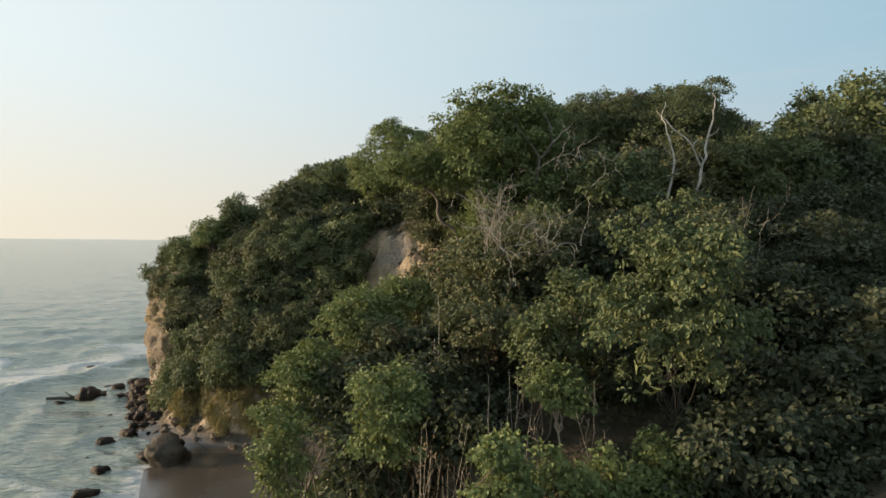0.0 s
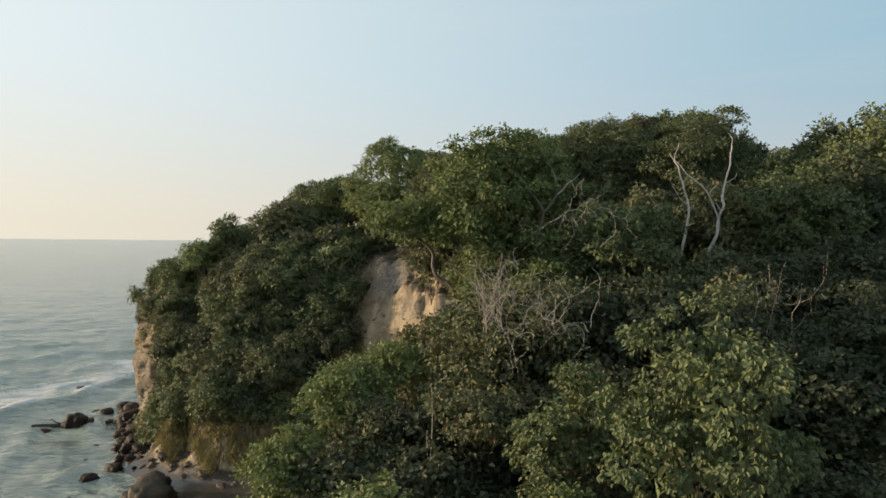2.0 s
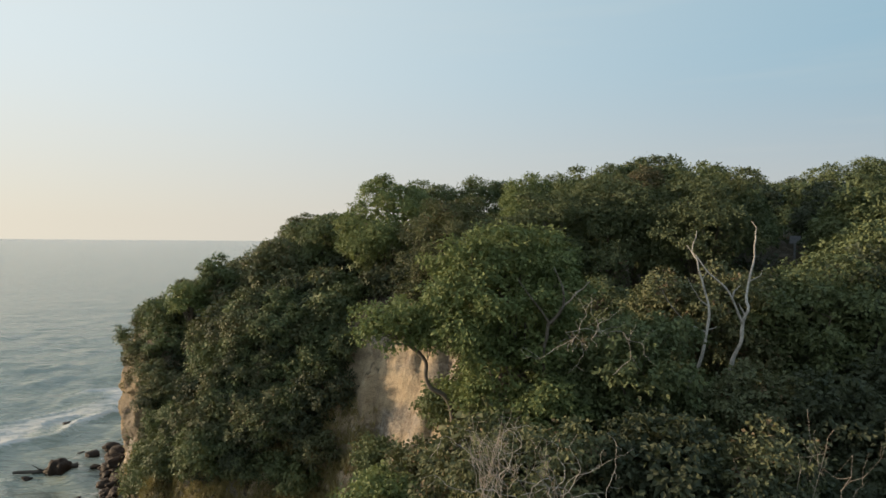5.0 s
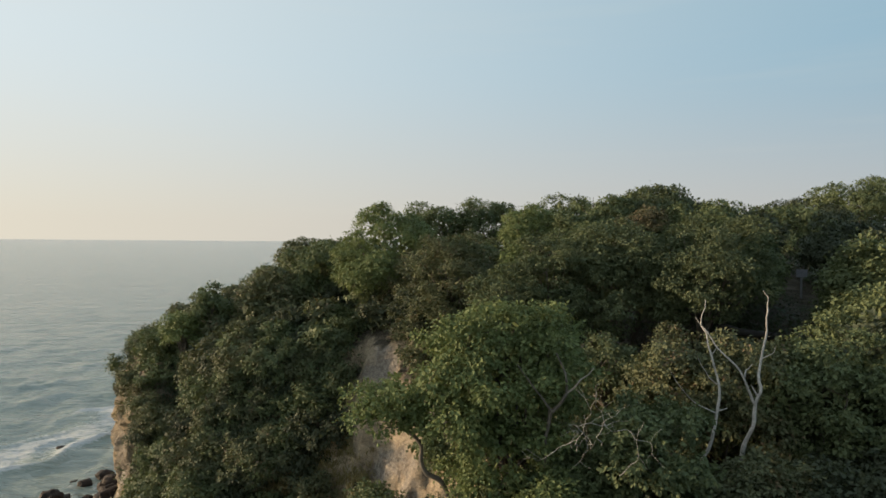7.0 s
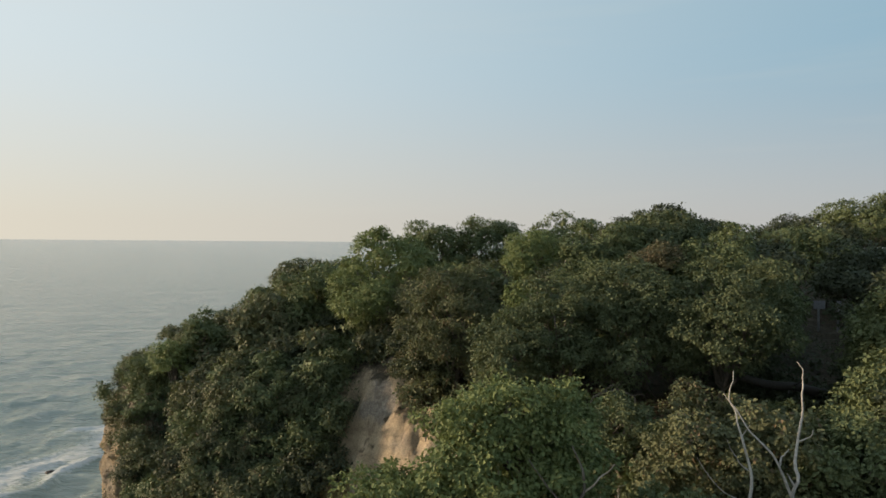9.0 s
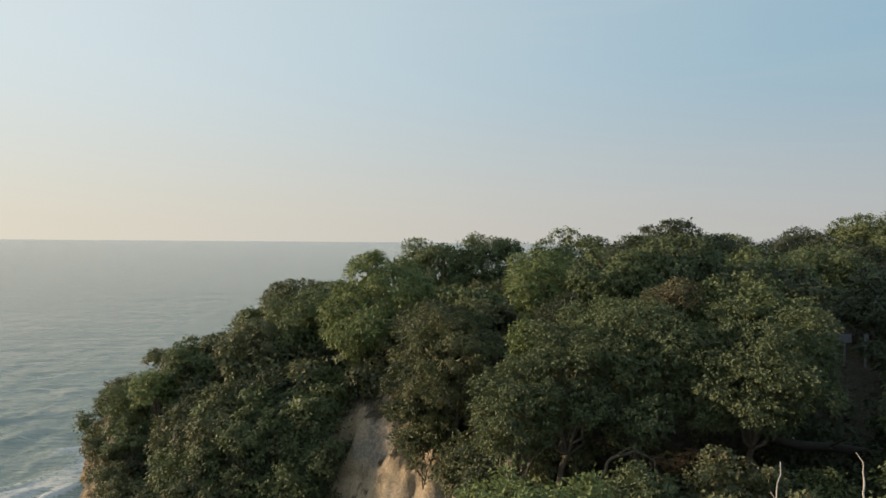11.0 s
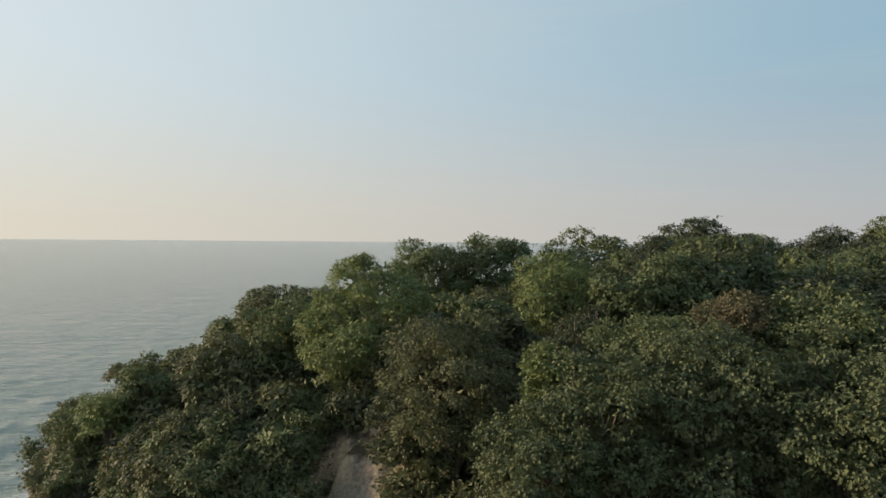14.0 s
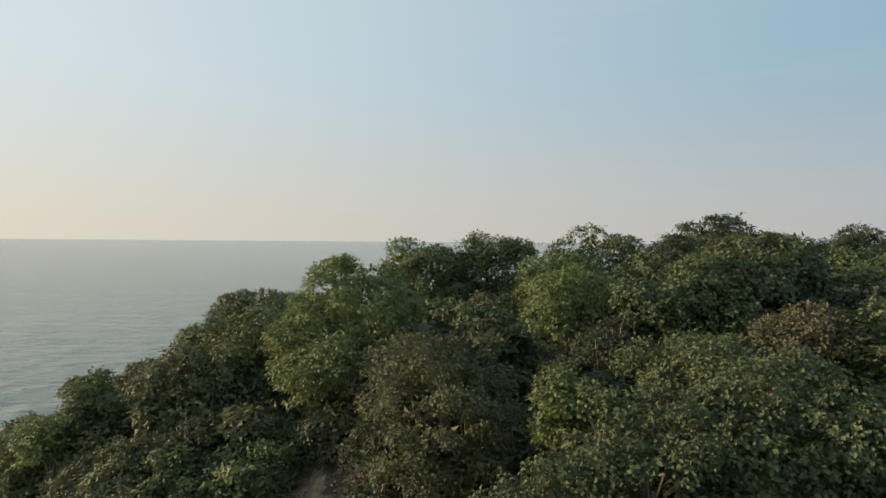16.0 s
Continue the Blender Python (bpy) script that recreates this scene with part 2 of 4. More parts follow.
def ground_height(p):
    p = np.asarray(p, float)
    x, y = p[..., 0], p[..., 1]
    d = coast_distance(p)
    rough = 0.35 * LUMPS(p) + 0.11 * CRAGS(p) + 0.08 * CHIPS(p)
    top = 10.2 + 0.215 * (y - 10) + 0.15 * np.clip(x, 0, 20) + 0.25 * np.minimum(x + 8, 0)
    top = np.where(top > 24, 24 + 4 * np.tanh((top - 24) / 4), top)
    top = np.maximum(top, 5) + 0.5 * BUMPS(p) + 3.5 * np.exp(-(x - 4) ** 2 / 40 - (y - 32) ** 2 / 30)
    head = smoothstep((y - 48) / 12)             # the headland's steep faces; a gentler wooded slope before it
    tip = smoothstep((-26 - x) / 8)
    run = 15 * (1 - head) + head * (11 * (1 - tip) + 4.0 * tip)
    rise = smoothstep(np.clip((d + rough * 0.8 * (1 - 0.4 * tip)) / run, 0, 1)) * 0.85 + 0.15 * np.clip(d / 22, 0, 1)
    wide = smoothstep((60 - y) / 8)              # a sandy strand in the bay only
    edge = x + 24.6 - 0.4 * (52 - y)            # metres up the strand from the waterline
    strand = np.where(edge < 0, 0.16 * edge, np.minimum(0.07 * edge, 0.75))
    beach = np.where(d < 0, (0.75 + 0.45 * d) * (1 - wide) + strand * wide, 0.75 + 0.05 * np.minimum(d, 8))
    beach = np.maximum(beach, -3)
    h = beach + np.maximum(top - 1, 0) * rise + 0.25 * rough * smoothstep(d / 3)
    bare = np.exp(-((x + 3.6) / 6.0) ** 2 - ((y - 58.5) / 7.5) ** 2)  # runnels down the bare earth face
    h = h + bare * (0.04 * CRAGS(np.stack([x * 1.6, y * 0.35], -1)) + 0.06 * CHIPS(np.stack([x * 1.3, y * 0.5], -1)))
    ledge = (1 - 0.7 * bare) * head * smoothstep(d / 2) * np.clip((h - 1.5) / 2, 0, 1)  # hard and soft beds in the faces
    return h + ledge * (0.3 * np.sin(2.3 * h + 1.2 * LUMPS(p * 0.5)) + 0.1 * np.sin(7.1 * h + LUMPS(p)))


def ground_at(x, y):
    return float(ground_height(np.array([x, y])))


def stretched(a, b, step, far):
    """Grid lines: even from a to b, ever wider beyond, out to far on both sides."""
    mid = np.arange(a, b + step / 2, step)
    out = [step]
    while sum(out) < far:
        out.append(out[-1] * 1.22)
    out = np.cumsum(out)
    return np.concatenate([a - out[::-1], mid, b + out])


def sheet(name, xs, ys, height, mat):
    gx, gy = np.meshgrid(xs, ys)
    z = height(np.stack([gx, gy], -1))
    verts = np.stack([gx, gy, z], -1).reshape(-1, 3)
    i = np.arange(len(ys) - 1)[:, None] * len(xs) + np.arange(len(xs) - 1)
    faces = np.stack([i, i + 1, i + 1 + len(xs), i + len(xs)], -1).reshape(-1, 4)
    return mesh_object(name, verts, faces, mat, smooth=True), verts


def refined(lines, a, b, step):
    """The same grid lines, closer together between a and b."""
    return np.concatenate([lines[lines < a - step], np.arange(a, b, step), lines[lines > b]])


land, _ = sheet("ground", refined(stretched(-46, 60, 0.8, 4600), -39, 2, 0.28), refined(stretched(-10, 120, 0.8, 4600), 43, 72, 0.2), ground_height, GROUND)
tagged(land, "ochre sandstone headland with a dark sandy beach at its foot", "headland", kind="structure")


# ---- the steep bare cliff at the headland's tip ----
CLIFF_LINE = np.array([(-35.4, 87.0), (-36.9, 82.5), (-36.7, 79.5), (-35.6, 76.6), (-34.1, 73.8), (-31.9, 71.0), (-29.0, 68.4), (-26.2, 66.6)])
CLIFF_STEP = ((-1.5, 0, 1.5, 4, 6.2, 7.6, 8.4, 9.2, 10.2, 11.4, 13, 15, 16.4), (0.5, 0.25, -0.35, -0.15, 0.1, 0.15, -0.45, 0.0, 0.15, -0.25, -0.7, -1.3, -3.2))


def cliff_face():
    """A stepped sandstone wall with overhanging beds, from the sea to the turf."""
    along = np.concatenate([[0], np.cumsum(np.hypot(*np.diff(CLIFF_LINE, axis=0).T))])
    s, z = np.meshgrid(np.arange(0, along[-1], 0.14), np.arange(-1.5, 16.4, 0.14))
    x, y = np.interp(s, along, CLIFF_LINE[:, 0]), np.interp(s, along, CLIFF_LINE[:, 1])
    gy, gx = np.gradient(y, axis=1), np.gradient(x, axis=1)
    for _ in range(12):
        gx[:, 1:-1], gy[:, 1:-1] = (gx[:, :-2] + gx[:, 2:]) / 2, (gy[:, :-2] + gy[:, 2:]) / 2
    ln = np.hypot(gx, gy)
    nx, ny = gy / ln, -gx / ln
    flip = np.sign(nx.mean()) * -1
    q = np.stack([s, z * 1.6], -1)
    tilt = z + 0.35 * LUMPS(np.stack([s, s * 0.3], -1))
    out = np.interp(tilt, *CLIFF_STEP) + 0.2 * LUMPS(np.stack([s * 0.8, z * 0.3], -1)) + 0.1 * CRAGS(np.stack([s * 0.9, z * 0.35], -1)) + 0.05 * CRAGS(q * 0.7) + 0.05 * CHIPS(q)
    out = out + 0.14 * np.sin(3.1 * tilt + LUMPS(q * 0.4)) - 0.15 * np.maximum(CRAGS(np.stack([s * 0.7, z * 0.12], -1)), 0.2)
    out = out - 3.0 * smoothstep((s - along[-1] + 7) / 7)
    verts = np.stack([x + nx * flip * out, y + ny * flip * out, z], -1)
    rows, cols = s.shape
    i = np.arange(rows - 1)[:, None] * cols + np.arange(cols - 1)
    faces = np.stack([i, i + 1, i + 1 + cols, i + cols], -1).reshape(-1, 4)
    ob = mesh_object("cliff", verts.reshape(-1, 3), faces, CLIFF, smooth=True)
    return tagged(ob, "ochre sandstone cliff with overhanging beds at the headland's tip", "cliff", kind="structure")


cliff_face()

SWELL, GROUPS = Waves(8, 30), Waves(9, 60)


def sea_height(p):
    d = -coast_distance(p)
    near = np.exp(-np.maximum(d, 0) / 70)
    phase = d + 3.0 * SWELL(p) + 3 * GROUPS(p)
    crest = np.maximum(np.cos(2 * np.pi * phase / 15.5), 0) ** 5
    small = np.maximum(np.cos(2 * np.pi * (d + 2.2 * SWELL(p * 1.3) + GROUPS(p * 2)) / 5.6), 0) ** 4
    calm = smoothstep(-ground_height(p) / 1.5)
    h = 0.75 * crest * calm * near * smoothstep(d / 14) * (0.7 + 0.3 * GROUPS(p * 1.7))
    far = np.clip((np.hypot(p[..., 0], p[..., 1]) - 300) / 4500, 0, 1)
    h = h + 0.3 * small * calm * near * smoothstep(d / 5)
    return h + 0.07 * calm * SWELL(p * 2.5) * np.clip(d / 30, 0, 1) + 24 * far


water, wave_points = sheet("water", stretched(-110, 10, 0.8, 4700), stretched(-16, 170, 0.8, 4700), sea_height, SEA)
d = -coast_distance(wave_points[:, :2])
phase = d + 3.0 * SWELL(wave_points[:, :2]) + 3 * GROUPS(wave_points[:, :2])
behind = (phase / 15.5) % 1.0
froth = np.where(behind > 0.5, np.exp(-(1 - behind) * 15), np.exp(-behind * 26))
surf = smoothstep((d - 10) / 10) * smoothstep((46 - d) / 14)
patchy = 0.65 + 0.35 * GROUPS(wave_points[:, :2] * 2.3)
foam = 1.15 * froth * surf * patchy + 0.26 * patchy * np.exp(-((d - 22) / 9) ** 2) + 0.22 * surf + 0.26 * np.exp(-((d - 9) / 8) ** 2)
shallow = ground_height(wave_points[:, :2])
foam = foam + 0.5 * np.exp(-np.abs(shallow + 0.08) / 0.12) * (np.abs(wave_points[:, 0]) < 60) + 0.25 * patchy * np.exp(-((shallow + 0.6) / 0.45) ** 2)
layer = water.data.attributes.new("foam", "FLOAT", "POINT")
layer.data.foreach_set("value", foam.astype(np.float32))
tagged(water, "calm grey-green evening sea with low breakers", "sea", kind="structure")


# ---- plants ----
def tubes(paths, sides=6):
    """Corners and faces of tapered round limbs; each path is (points, radii)."""
    verts, faces, start = [], [], 0
    for pts, radii in paths:
        pts = np.asarray(pts, float)
        ways = np.gradient(pts, axis=0)
        ways /= np.linalg.norm(ways, axis=1)[:, None] + 1e-9
        side = np.cross(ways, (0.31, 0.87, 0.39))
        side /= np.linalg.norm(side, axis=1)[:, None] + 1e-9
        other = np.cross(ways, side)
        turn = np.arange(sides) * 2 * np.pi / sides
        ring = side[:, None] * np.cos(turn)[None, :, None] + other[:, None] * np.sin(turn)[None, :, None]
        verts.append((pts[:, None] + ring * np.asarray(radii)[:, None, None]).reshape(-1, 3))
        i = np.arange(len(pts) - 1)[:, None] * sides
        j = np.arange(sides)
        k = (j + 1) % sides
        faces.append((start + np.stack([i + j, i + k, i + sides + k, i + sides + j], -1)).reshape(-1, 4))
        start += len(pts) * sides
    return np.concatenate(verts), np.concatenate(faces)


def wander(r, a, b, steps, wobble):
    """A crooked line from a to b."""
    s = np.linspace(0, 1, steps)[:, None]
    a, b = np.asarray(a, float), np.asarray(b, float)
    line = a + (b - a) * s
    kick = np.cumsum(r.normal(size=(steps, 3)), 0) * wobble
    kick -= kick[0] + (kick[-1] - kick[0]) * s
    return line + kick


def leaves(r, centres, outward, size, spread, per, fine, droop=0.35, order=0.5):
    """Tufts of small leaves round the given centres: folded and pointed, finer cut, or (fine None) the simplest."""
    n = len(centres) * per
    c = np.repeat(centres, per, 0)
    o = np.repeat(outward, per, 0)
    off = r.normal(size=(n, 3)) * spread * np.array((1, 1, 0.7))
    p = c + off
    axis = off / (spread * 2) + 0.5 * o + r.normal(size=(n, 3)) * 0.45
    axis[:, 2] -= droop
    axis /= np.linalg.norm(axis, axis=1)[:, None]
    nor = o * 0.8 + r.normal(size=(n, 3)) * order + np.array((0, 0, 0.6 if order > 0.4 else 0.35))
    side = np.cross(axis, nor)
    side /= np.linalg.norm(side, axis=1)[:, None] + 1e-9
    up = np.cross(side, axis)
    ln = size * r.uniform(0.65, 1.35, (n, 1))
    wd = ln * r.uniform(0.29, 0.44, (n, 1))
    fold = up * wd * 0.45
    base, end = p - axis * ln * 0.5, p + axis * ln * 0.5
    i = np.arange(n)[:, None]
    if fine:
        q1, q2 = p - axis * ln * 0.18, p + axis * ln * 0.18
        v = np.stack([base, q1 + side * wd + fold, q2 + side * wd * 0.85 + fold, end - up * ln * 0.12,
                      q2 - side * wd * 0.85 + fold, q1 - side * wd + fold], 1).reshape(-1, 3)
        f = np.concatenate([i * 6 + np.array(t) for t in ((0, 1, 2), (0, 2, 3), (0, 3, 4), (0, 4, 5))])
    elif fine is None:
        v = np.stack([base + side * wd, end, base - side * wd], 1).reshape(-1, 3)
        f = i * 3 + np.array((0, 1, 2))
    else:
        v = np.stack([base, p + side * wd + fold, end, p - side * wd + fold], 1).reshape(-1, 3)
        f = np.concatenate([i * 4 + np.array(t) for t in ((0, 1, 2), (0, 2, 3))])
    return v, f


def crown_tufts(r, top, x, y, tall, rx, ry, spacing, lump, low, gaps, ragged=1.0):
    """Tuft centres, their outward ways and the lumps' middles of a crown that is built up of many leafy lumps."""
    radii = np.array((rx, ry, tall * 0.5))
    mean = (rx * ry * tall * 0.5) ** (1 / 3)
    count = int(np.clip(2.6 * (mean / lump) ** 2, 7, 60))
    i = np.arange(count) + 0.5
    z = 1 - i / count * (1 + low)
    turn = i * 2.39996 + r.uniform(0, 6.28)
    flat = np.sqrt(np.maximum(1 - z * z, 0))
    way = np.stack([flat * np.cos(turn), flat * np.sin(turn), z], 1) + r.normal(size=(count, 3)) * 0.16
    way /= np.linalg.norm(way, axis=1)[:, None]
    size = lump * r.uniform(0.6, 1.4, count)
    mids = way * (radii - lump * 0.75) * (1 - 0.19 * ragged + 0.25 * ragged * (r.uniform(size=(count, 1)) * 2 - 1))
    pts, ways = [], []
    for m, s, u in zip(mids, size, way):
        n = max(5, int(9.0 * (s / spacing) ** 2))
        w = r.normal(size=(n, 3)) + u * 0.75 + np.array((0, 0, 0.25))
        w /= np.linalg.norm(w, axis=1)[:, None]
        shell = np.where(r.uniform(size=(n, 1)) < 0.22, r.uniform(0.2, 0.8, (n, 1)), r.uniform(1 - 0.22 * ragged, 1 + 0.15 * ragged, (n, 1)))
        shell = np.where(r.uniform(size=(n, 1)) < (0.05 if ragged >= 1 else 0.01), r.uniform(1.1, 1.38, (n, 1)), shell)  # shoots that stand out
        pts.append(m + w * s * shell * np.array((1, 1, 0.78)))
        ways.append(w)
    inner = r.normal(size=(int(count * 2.5), 3))
    inner /= np.linalg.norm(inner, axis=1)[:, None]
    pts.append(inner * radii * r.uniform(0.35, 0.75, (len(inner), 1)))
    ways.append(inner)
    pts, ways = np.concatenate(pts), np.concatenate(ways)
    keep = (r.uniform(size=len(pts)) > gaps) & (pts[:, 2] > -radii[2] * low * 1.1)
    pts, ways = pts[keep], ways[keep]
    for axis in (0, 1):
        pts[:, axis] *= radii[axis] / np.percentile(np.abs(pts[:, axis]), 98.5)
    rise = top - spacing * 0.25 - np.percentile(pts[:, 2], 99.6)
    shift = np.array((x, y, rise))
    return pts + shift, ways, mids * 0.9 + shift, size


def shade_core_leaves(r, mids, sizes, middle, each):
    """Large leaves, added unseen deep inside a crown to keep light out of it."""
    c, s = np.repeat(mids, each, 0), np.repeat(sizes, each)[:, None]
    n = len(c)
    c = c + (np.asarray(middle) - c) * 0.12 + r.normal(size=(n, 3)) * s * 0.3
    turn, side = r.normal(size=(n, 3)), r.normal(size=(n, 3))
    turn *= s * 0.5 / np.linalg.norm(turn, axis=1)[:, None]
    side *= s * 0.3 / np.linalg.norm(side, axis=1)[:, None]
    return np.stack([c - turn, c + side, c + turn], 1).reshape(-1, 3), np.arange(n * 3).reshape(-1, 3)


def woody(name, kind, x, y, top, tall, rx, ry, mat, leaf, label, seed, fine=False, lump=None, gaps=0.12, bark=None,
          base=None, thick=None, group="", per=10, droop=0.35, bends=None, ragged=None, low=None):
    """A tree or a shrub: a stem with limbs into a lumpy crown of leaf tufts. top: the crown's top, tall: its height."""
    r = np.random.default_rng(seed)
    bx, by = base or (x, y)
    far = y > 62 or x < -9 and y > 50
    if mat is DEEP and not far:
        leaf *= 1.35
    if far:
        leaf, fine = leaf * (0.9 if y < 80 else 0.72), None
    bz = min(ground_at(bx, by) - 0.15, top - tall * 0.8)
    ob = thing(name, bx, by, bz, label, kind, group)
    home = np.array((bx, by, bz))
    lump = lump or max((0.31 if far else 0.25) * min(rx, ry), leaf * 3.0)
    pts, ways, mids, sizes = crown_tufts(r, top, x, y, tall, rx, ry, leaf * 2.2, lump, low or (0.55 if kind == "tree" else 0.95), gaps, ragged or (1.0 if not far else 0.7 if y < 80 else 0.5))
    v, f = leaves(r, pts, ways, leaf, leaf * 0.85, per, fine, max(droop, 0.6), 0.25 if far else 0.5 if y < 27 else 0.36)
    core, shade = shade_core_leaves(r, mids, sizes, (x, y, top - tall * 0.5), 9 if far else 12)
    v, f = np.concatenate([v, core]), np.concatenate([f, shade + len(v)])
    mesh_object("crown" if kind == "tree" else "foliage", v - home, f, mat, ob)
    fork = np.array((x, y, top - tall * 0.85)) * 0.8 + home * 0.2
    thick = thick or min(0.028 * (top - bz) + 0.02, 0.2) * (1 if kind == "tree" else 0.55)
    paths = []
    if kind == "tree":
        stem = wander(r, home, fork, 8, 0.05 * (fork[2] - bz))
        if bends:
            stem = np.concatenate([[home], bends])
            fork = stem[-1]
            s = np.linspace(0, len(stem) - 1, len(stem) * 5)
            stem = np.stack([np.interp(s, np.arange(len(stem)), stem[:, k]) for k in range(3)], 1)
            for _ in range(4):
                stem[1:-1] = (stem[:-2] + 2 * stem[1:-1] + stem[2:]) / 4
        paths.append((stem, np.linspace(thick * 1.25, thick * 0.8, len(stem))))
    start = fork if kind == "tree" else home
    some = mids[:: max(1, len(mids) // (12 if kind == "tree" else 6))]
    for m in some:
        limb = wander(r, start, m, 8, 0.06 * np.linalg.norm(m - start))
        limb[:, 2] += np.sin(np.linspace(0, np.pi, 8)) * 0.1 * np.linalg.norm(m - start)
        paths.append((limb, np.linspace(thick * 0.5, thick * 0.1, 8)))
        for k in (3, 5) if kind == "tree" else () if far else (4,):
            e = limb[k] + (m - limb[k]) * 0.7 + r.normal(size=3) * lump * 0.4
            paths.append((wander(r, limb[k], e, 5, 0.05 * np.linalg.norm(e - limb[k])), np.linspace(thick * 0.22, thick * 0.05, 5)))
    v, f = tubes(paths, 6 if kind == "tree" else 4)
    mesh_object("trunk" if kind == "tree" else "stem", v - home, f, bark or BARK, ob, smooth=True)
    return ob


def tree(x, y, top, tall, rx, mat, leaf, label, seed, ry=None, **more):
    return woody("tree", "tree", x, y, top, tall, rx, ry or rx, mat, leaf, label, seed, **more)


def shrub(x, y, top, tall, rx, mat, leaf, label, seed, ry=None, **more):
    return woody("shrub", "shrub", x, y, top, tall, rx, ry or rx, mat, leaf, label, seed, **more)


# the big spreading tree on the slope and the leafy growth round the drone's start
spreading = tree(2.8, 31.4, 25.8, 6.4, 3.4, FRESH, 0.17, "spreading green tree with pale forked limbs above the slope", 11, ry=2.9, bark=BARK, base=(4.4, 29.6), thick=0.13)
fork_lines = [([(4.4, 29.6, 16.5), (4.3, 29.4, 20.5), (4.25, 29.4, 21.8), (4.45, 29.4, 22.9)], 0.1, 0.085), ([(4.45, 29.1, 22.9), (4.1, 29.0, 23.4), (3.7, 29.0, 23.9), (3.2, 29.1, 24.6)], 0.06, 0.02),
              ([(4.45, 29.1, 22.9), (4.95, 29.0, 23.6), (4.9, 29.0, 24.3), (4.6, 29.2, 25.0)], 0.08, 0.03), ([(4.95, 29.0, 23.6), (5.4, 28.9, 24.1), (5.9, 29.0, 24.5)], 0.05, 0.02)]
for line, thick, thin in fork_lines:
    crooked = np.concatenate([wander(np.random.default_rng(9), a, b, 5, 0.03) for a, b in zip(line, line[1:])])
    v, f = tubes([(crooked, np.linspace(thick, thin, len(crooked)) * 0.8)], 7)
    mesh_object("limb", v - np.array(spreading.location), f, BARK if thick > 0.055 else PALE_BARK, spreading, smooth=True)
tree(-1.35, 31.0, 23.7, 2.9, 1.75, FRESH, 0.15, "small crooked tree leaning out over the bare earth face", 12, gaps=0.3, base=(0.9, 31.2), bark=BARK, thick=0.09,
     bends=[(0.85, 31.1, 19.0), (0.5, 31.0, 19.75), (-0.1, 31.0, 19.95), (-0.3, 31.0, 20.5), (-0.22, 31.0, 21.0), (-0.5, 31.0, 21.4), (-0.95, 31.0, 21.7)])
# its stems are darkened by bark colour, as if shaded by the crown
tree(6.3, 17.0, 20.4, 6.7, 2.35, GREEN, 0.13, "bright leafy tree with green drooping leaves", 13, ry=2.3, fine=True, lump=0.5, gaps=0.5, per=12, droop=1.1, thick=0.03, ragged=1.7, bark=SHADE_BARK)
tree(3.0, 31.6, 26.65, 3.2, 3.2, FRESH, 0.16, "tall open-crowned tree with thin airy twigs", 14, ry=2.4, gaps=0.4, lump=0.5, ragged=1.2, base=(4.9, 31.6))
# the ridge's sunlit rim: its brightness is put into the lighter leaves
shrub(-3.4, 25.8, 17.2, 3.2, 1.75, FRESH, 0.15, "rounded yellow-green shrub on the ravine's edge", 15, gaps=0.3, ragged=1.5)
shrub(-1.9, 28.2, 17.5, 2.8, 1.5, FRESH, 0.15, "rounded green shrub below the bare earth face", 188, gaps=0.3, ragged=1.4)
shrub(-2.3, 24.4, 16.1, 2.8, 1.1, OLIVE, 0.15, "olive shrub in a gap of the ridge", 601)
# the ridge's shaded side, put into dark leaf colour
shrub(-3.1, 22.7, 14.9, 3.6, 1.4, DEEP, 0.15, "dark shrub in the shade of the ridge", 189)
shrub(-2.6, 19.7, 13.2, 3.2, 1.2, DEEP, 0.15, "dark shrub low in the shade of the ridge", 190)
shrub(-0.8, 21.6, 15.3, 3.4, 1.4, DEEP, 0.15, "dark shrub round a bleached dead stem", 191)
shrub(-5.2, 23.4, 15.4, 3.8, 1.25, FRESH, 0.15, "yellow-green shrub hanging over the slope", 16, gaps=0.3, ragged=1.5)
shrub(-5.2, 20.4, 13.6, 3.8, 0.95, FRESH, 0.14, "yellow-green shrub low on the slope", 17, gaps=0.3, ragged=1.5)
shrub(-1.6, 18.0, 15.6, 4.4, 1.1, FRESH, 0.14, "slender upright shrub with pale new leaves", 18, gaps=0.36, ragged=1.5, thick=0.022)
shrub(-0.4, 24.4, 16.2, 3.2, 1.6, DEEP, 0.16, "thin dark shrub tangled with bare twigs", 19, gaps=0.3)
shrub(1.4, 23.2, 17.5, 2.6, 1.8, OLIVE, 0.15, "olive shrub below the dead thicket", 20, gaps=0.3)
shrub(3.0, 19.6, 17.3, 3.6, 0.85, GREEN, 0.14, "leafy shrub with drooping shoots", 21)
shrub(4.2, 20.4, 18.2, 4.4, 0.8, GREEN, 0.14, "tall leafy shrub beside the bright tree", 22)
# the right slope's deep shade is put into these dark shrubs' leaf colour
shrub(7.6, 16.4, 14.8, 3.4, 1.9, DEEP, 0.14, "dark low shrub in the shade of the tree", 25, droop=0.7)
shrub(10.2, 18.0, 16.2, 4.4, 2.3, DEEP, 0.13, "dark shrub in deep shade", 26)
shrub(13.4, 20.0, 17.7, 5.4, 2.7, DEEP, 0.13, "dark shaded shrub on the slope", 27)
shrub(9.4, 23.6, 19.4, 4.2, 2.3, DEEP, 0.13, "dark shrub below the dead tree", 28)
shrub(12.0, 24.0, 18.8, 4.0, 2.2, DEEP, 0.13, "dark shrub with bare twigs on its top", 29)
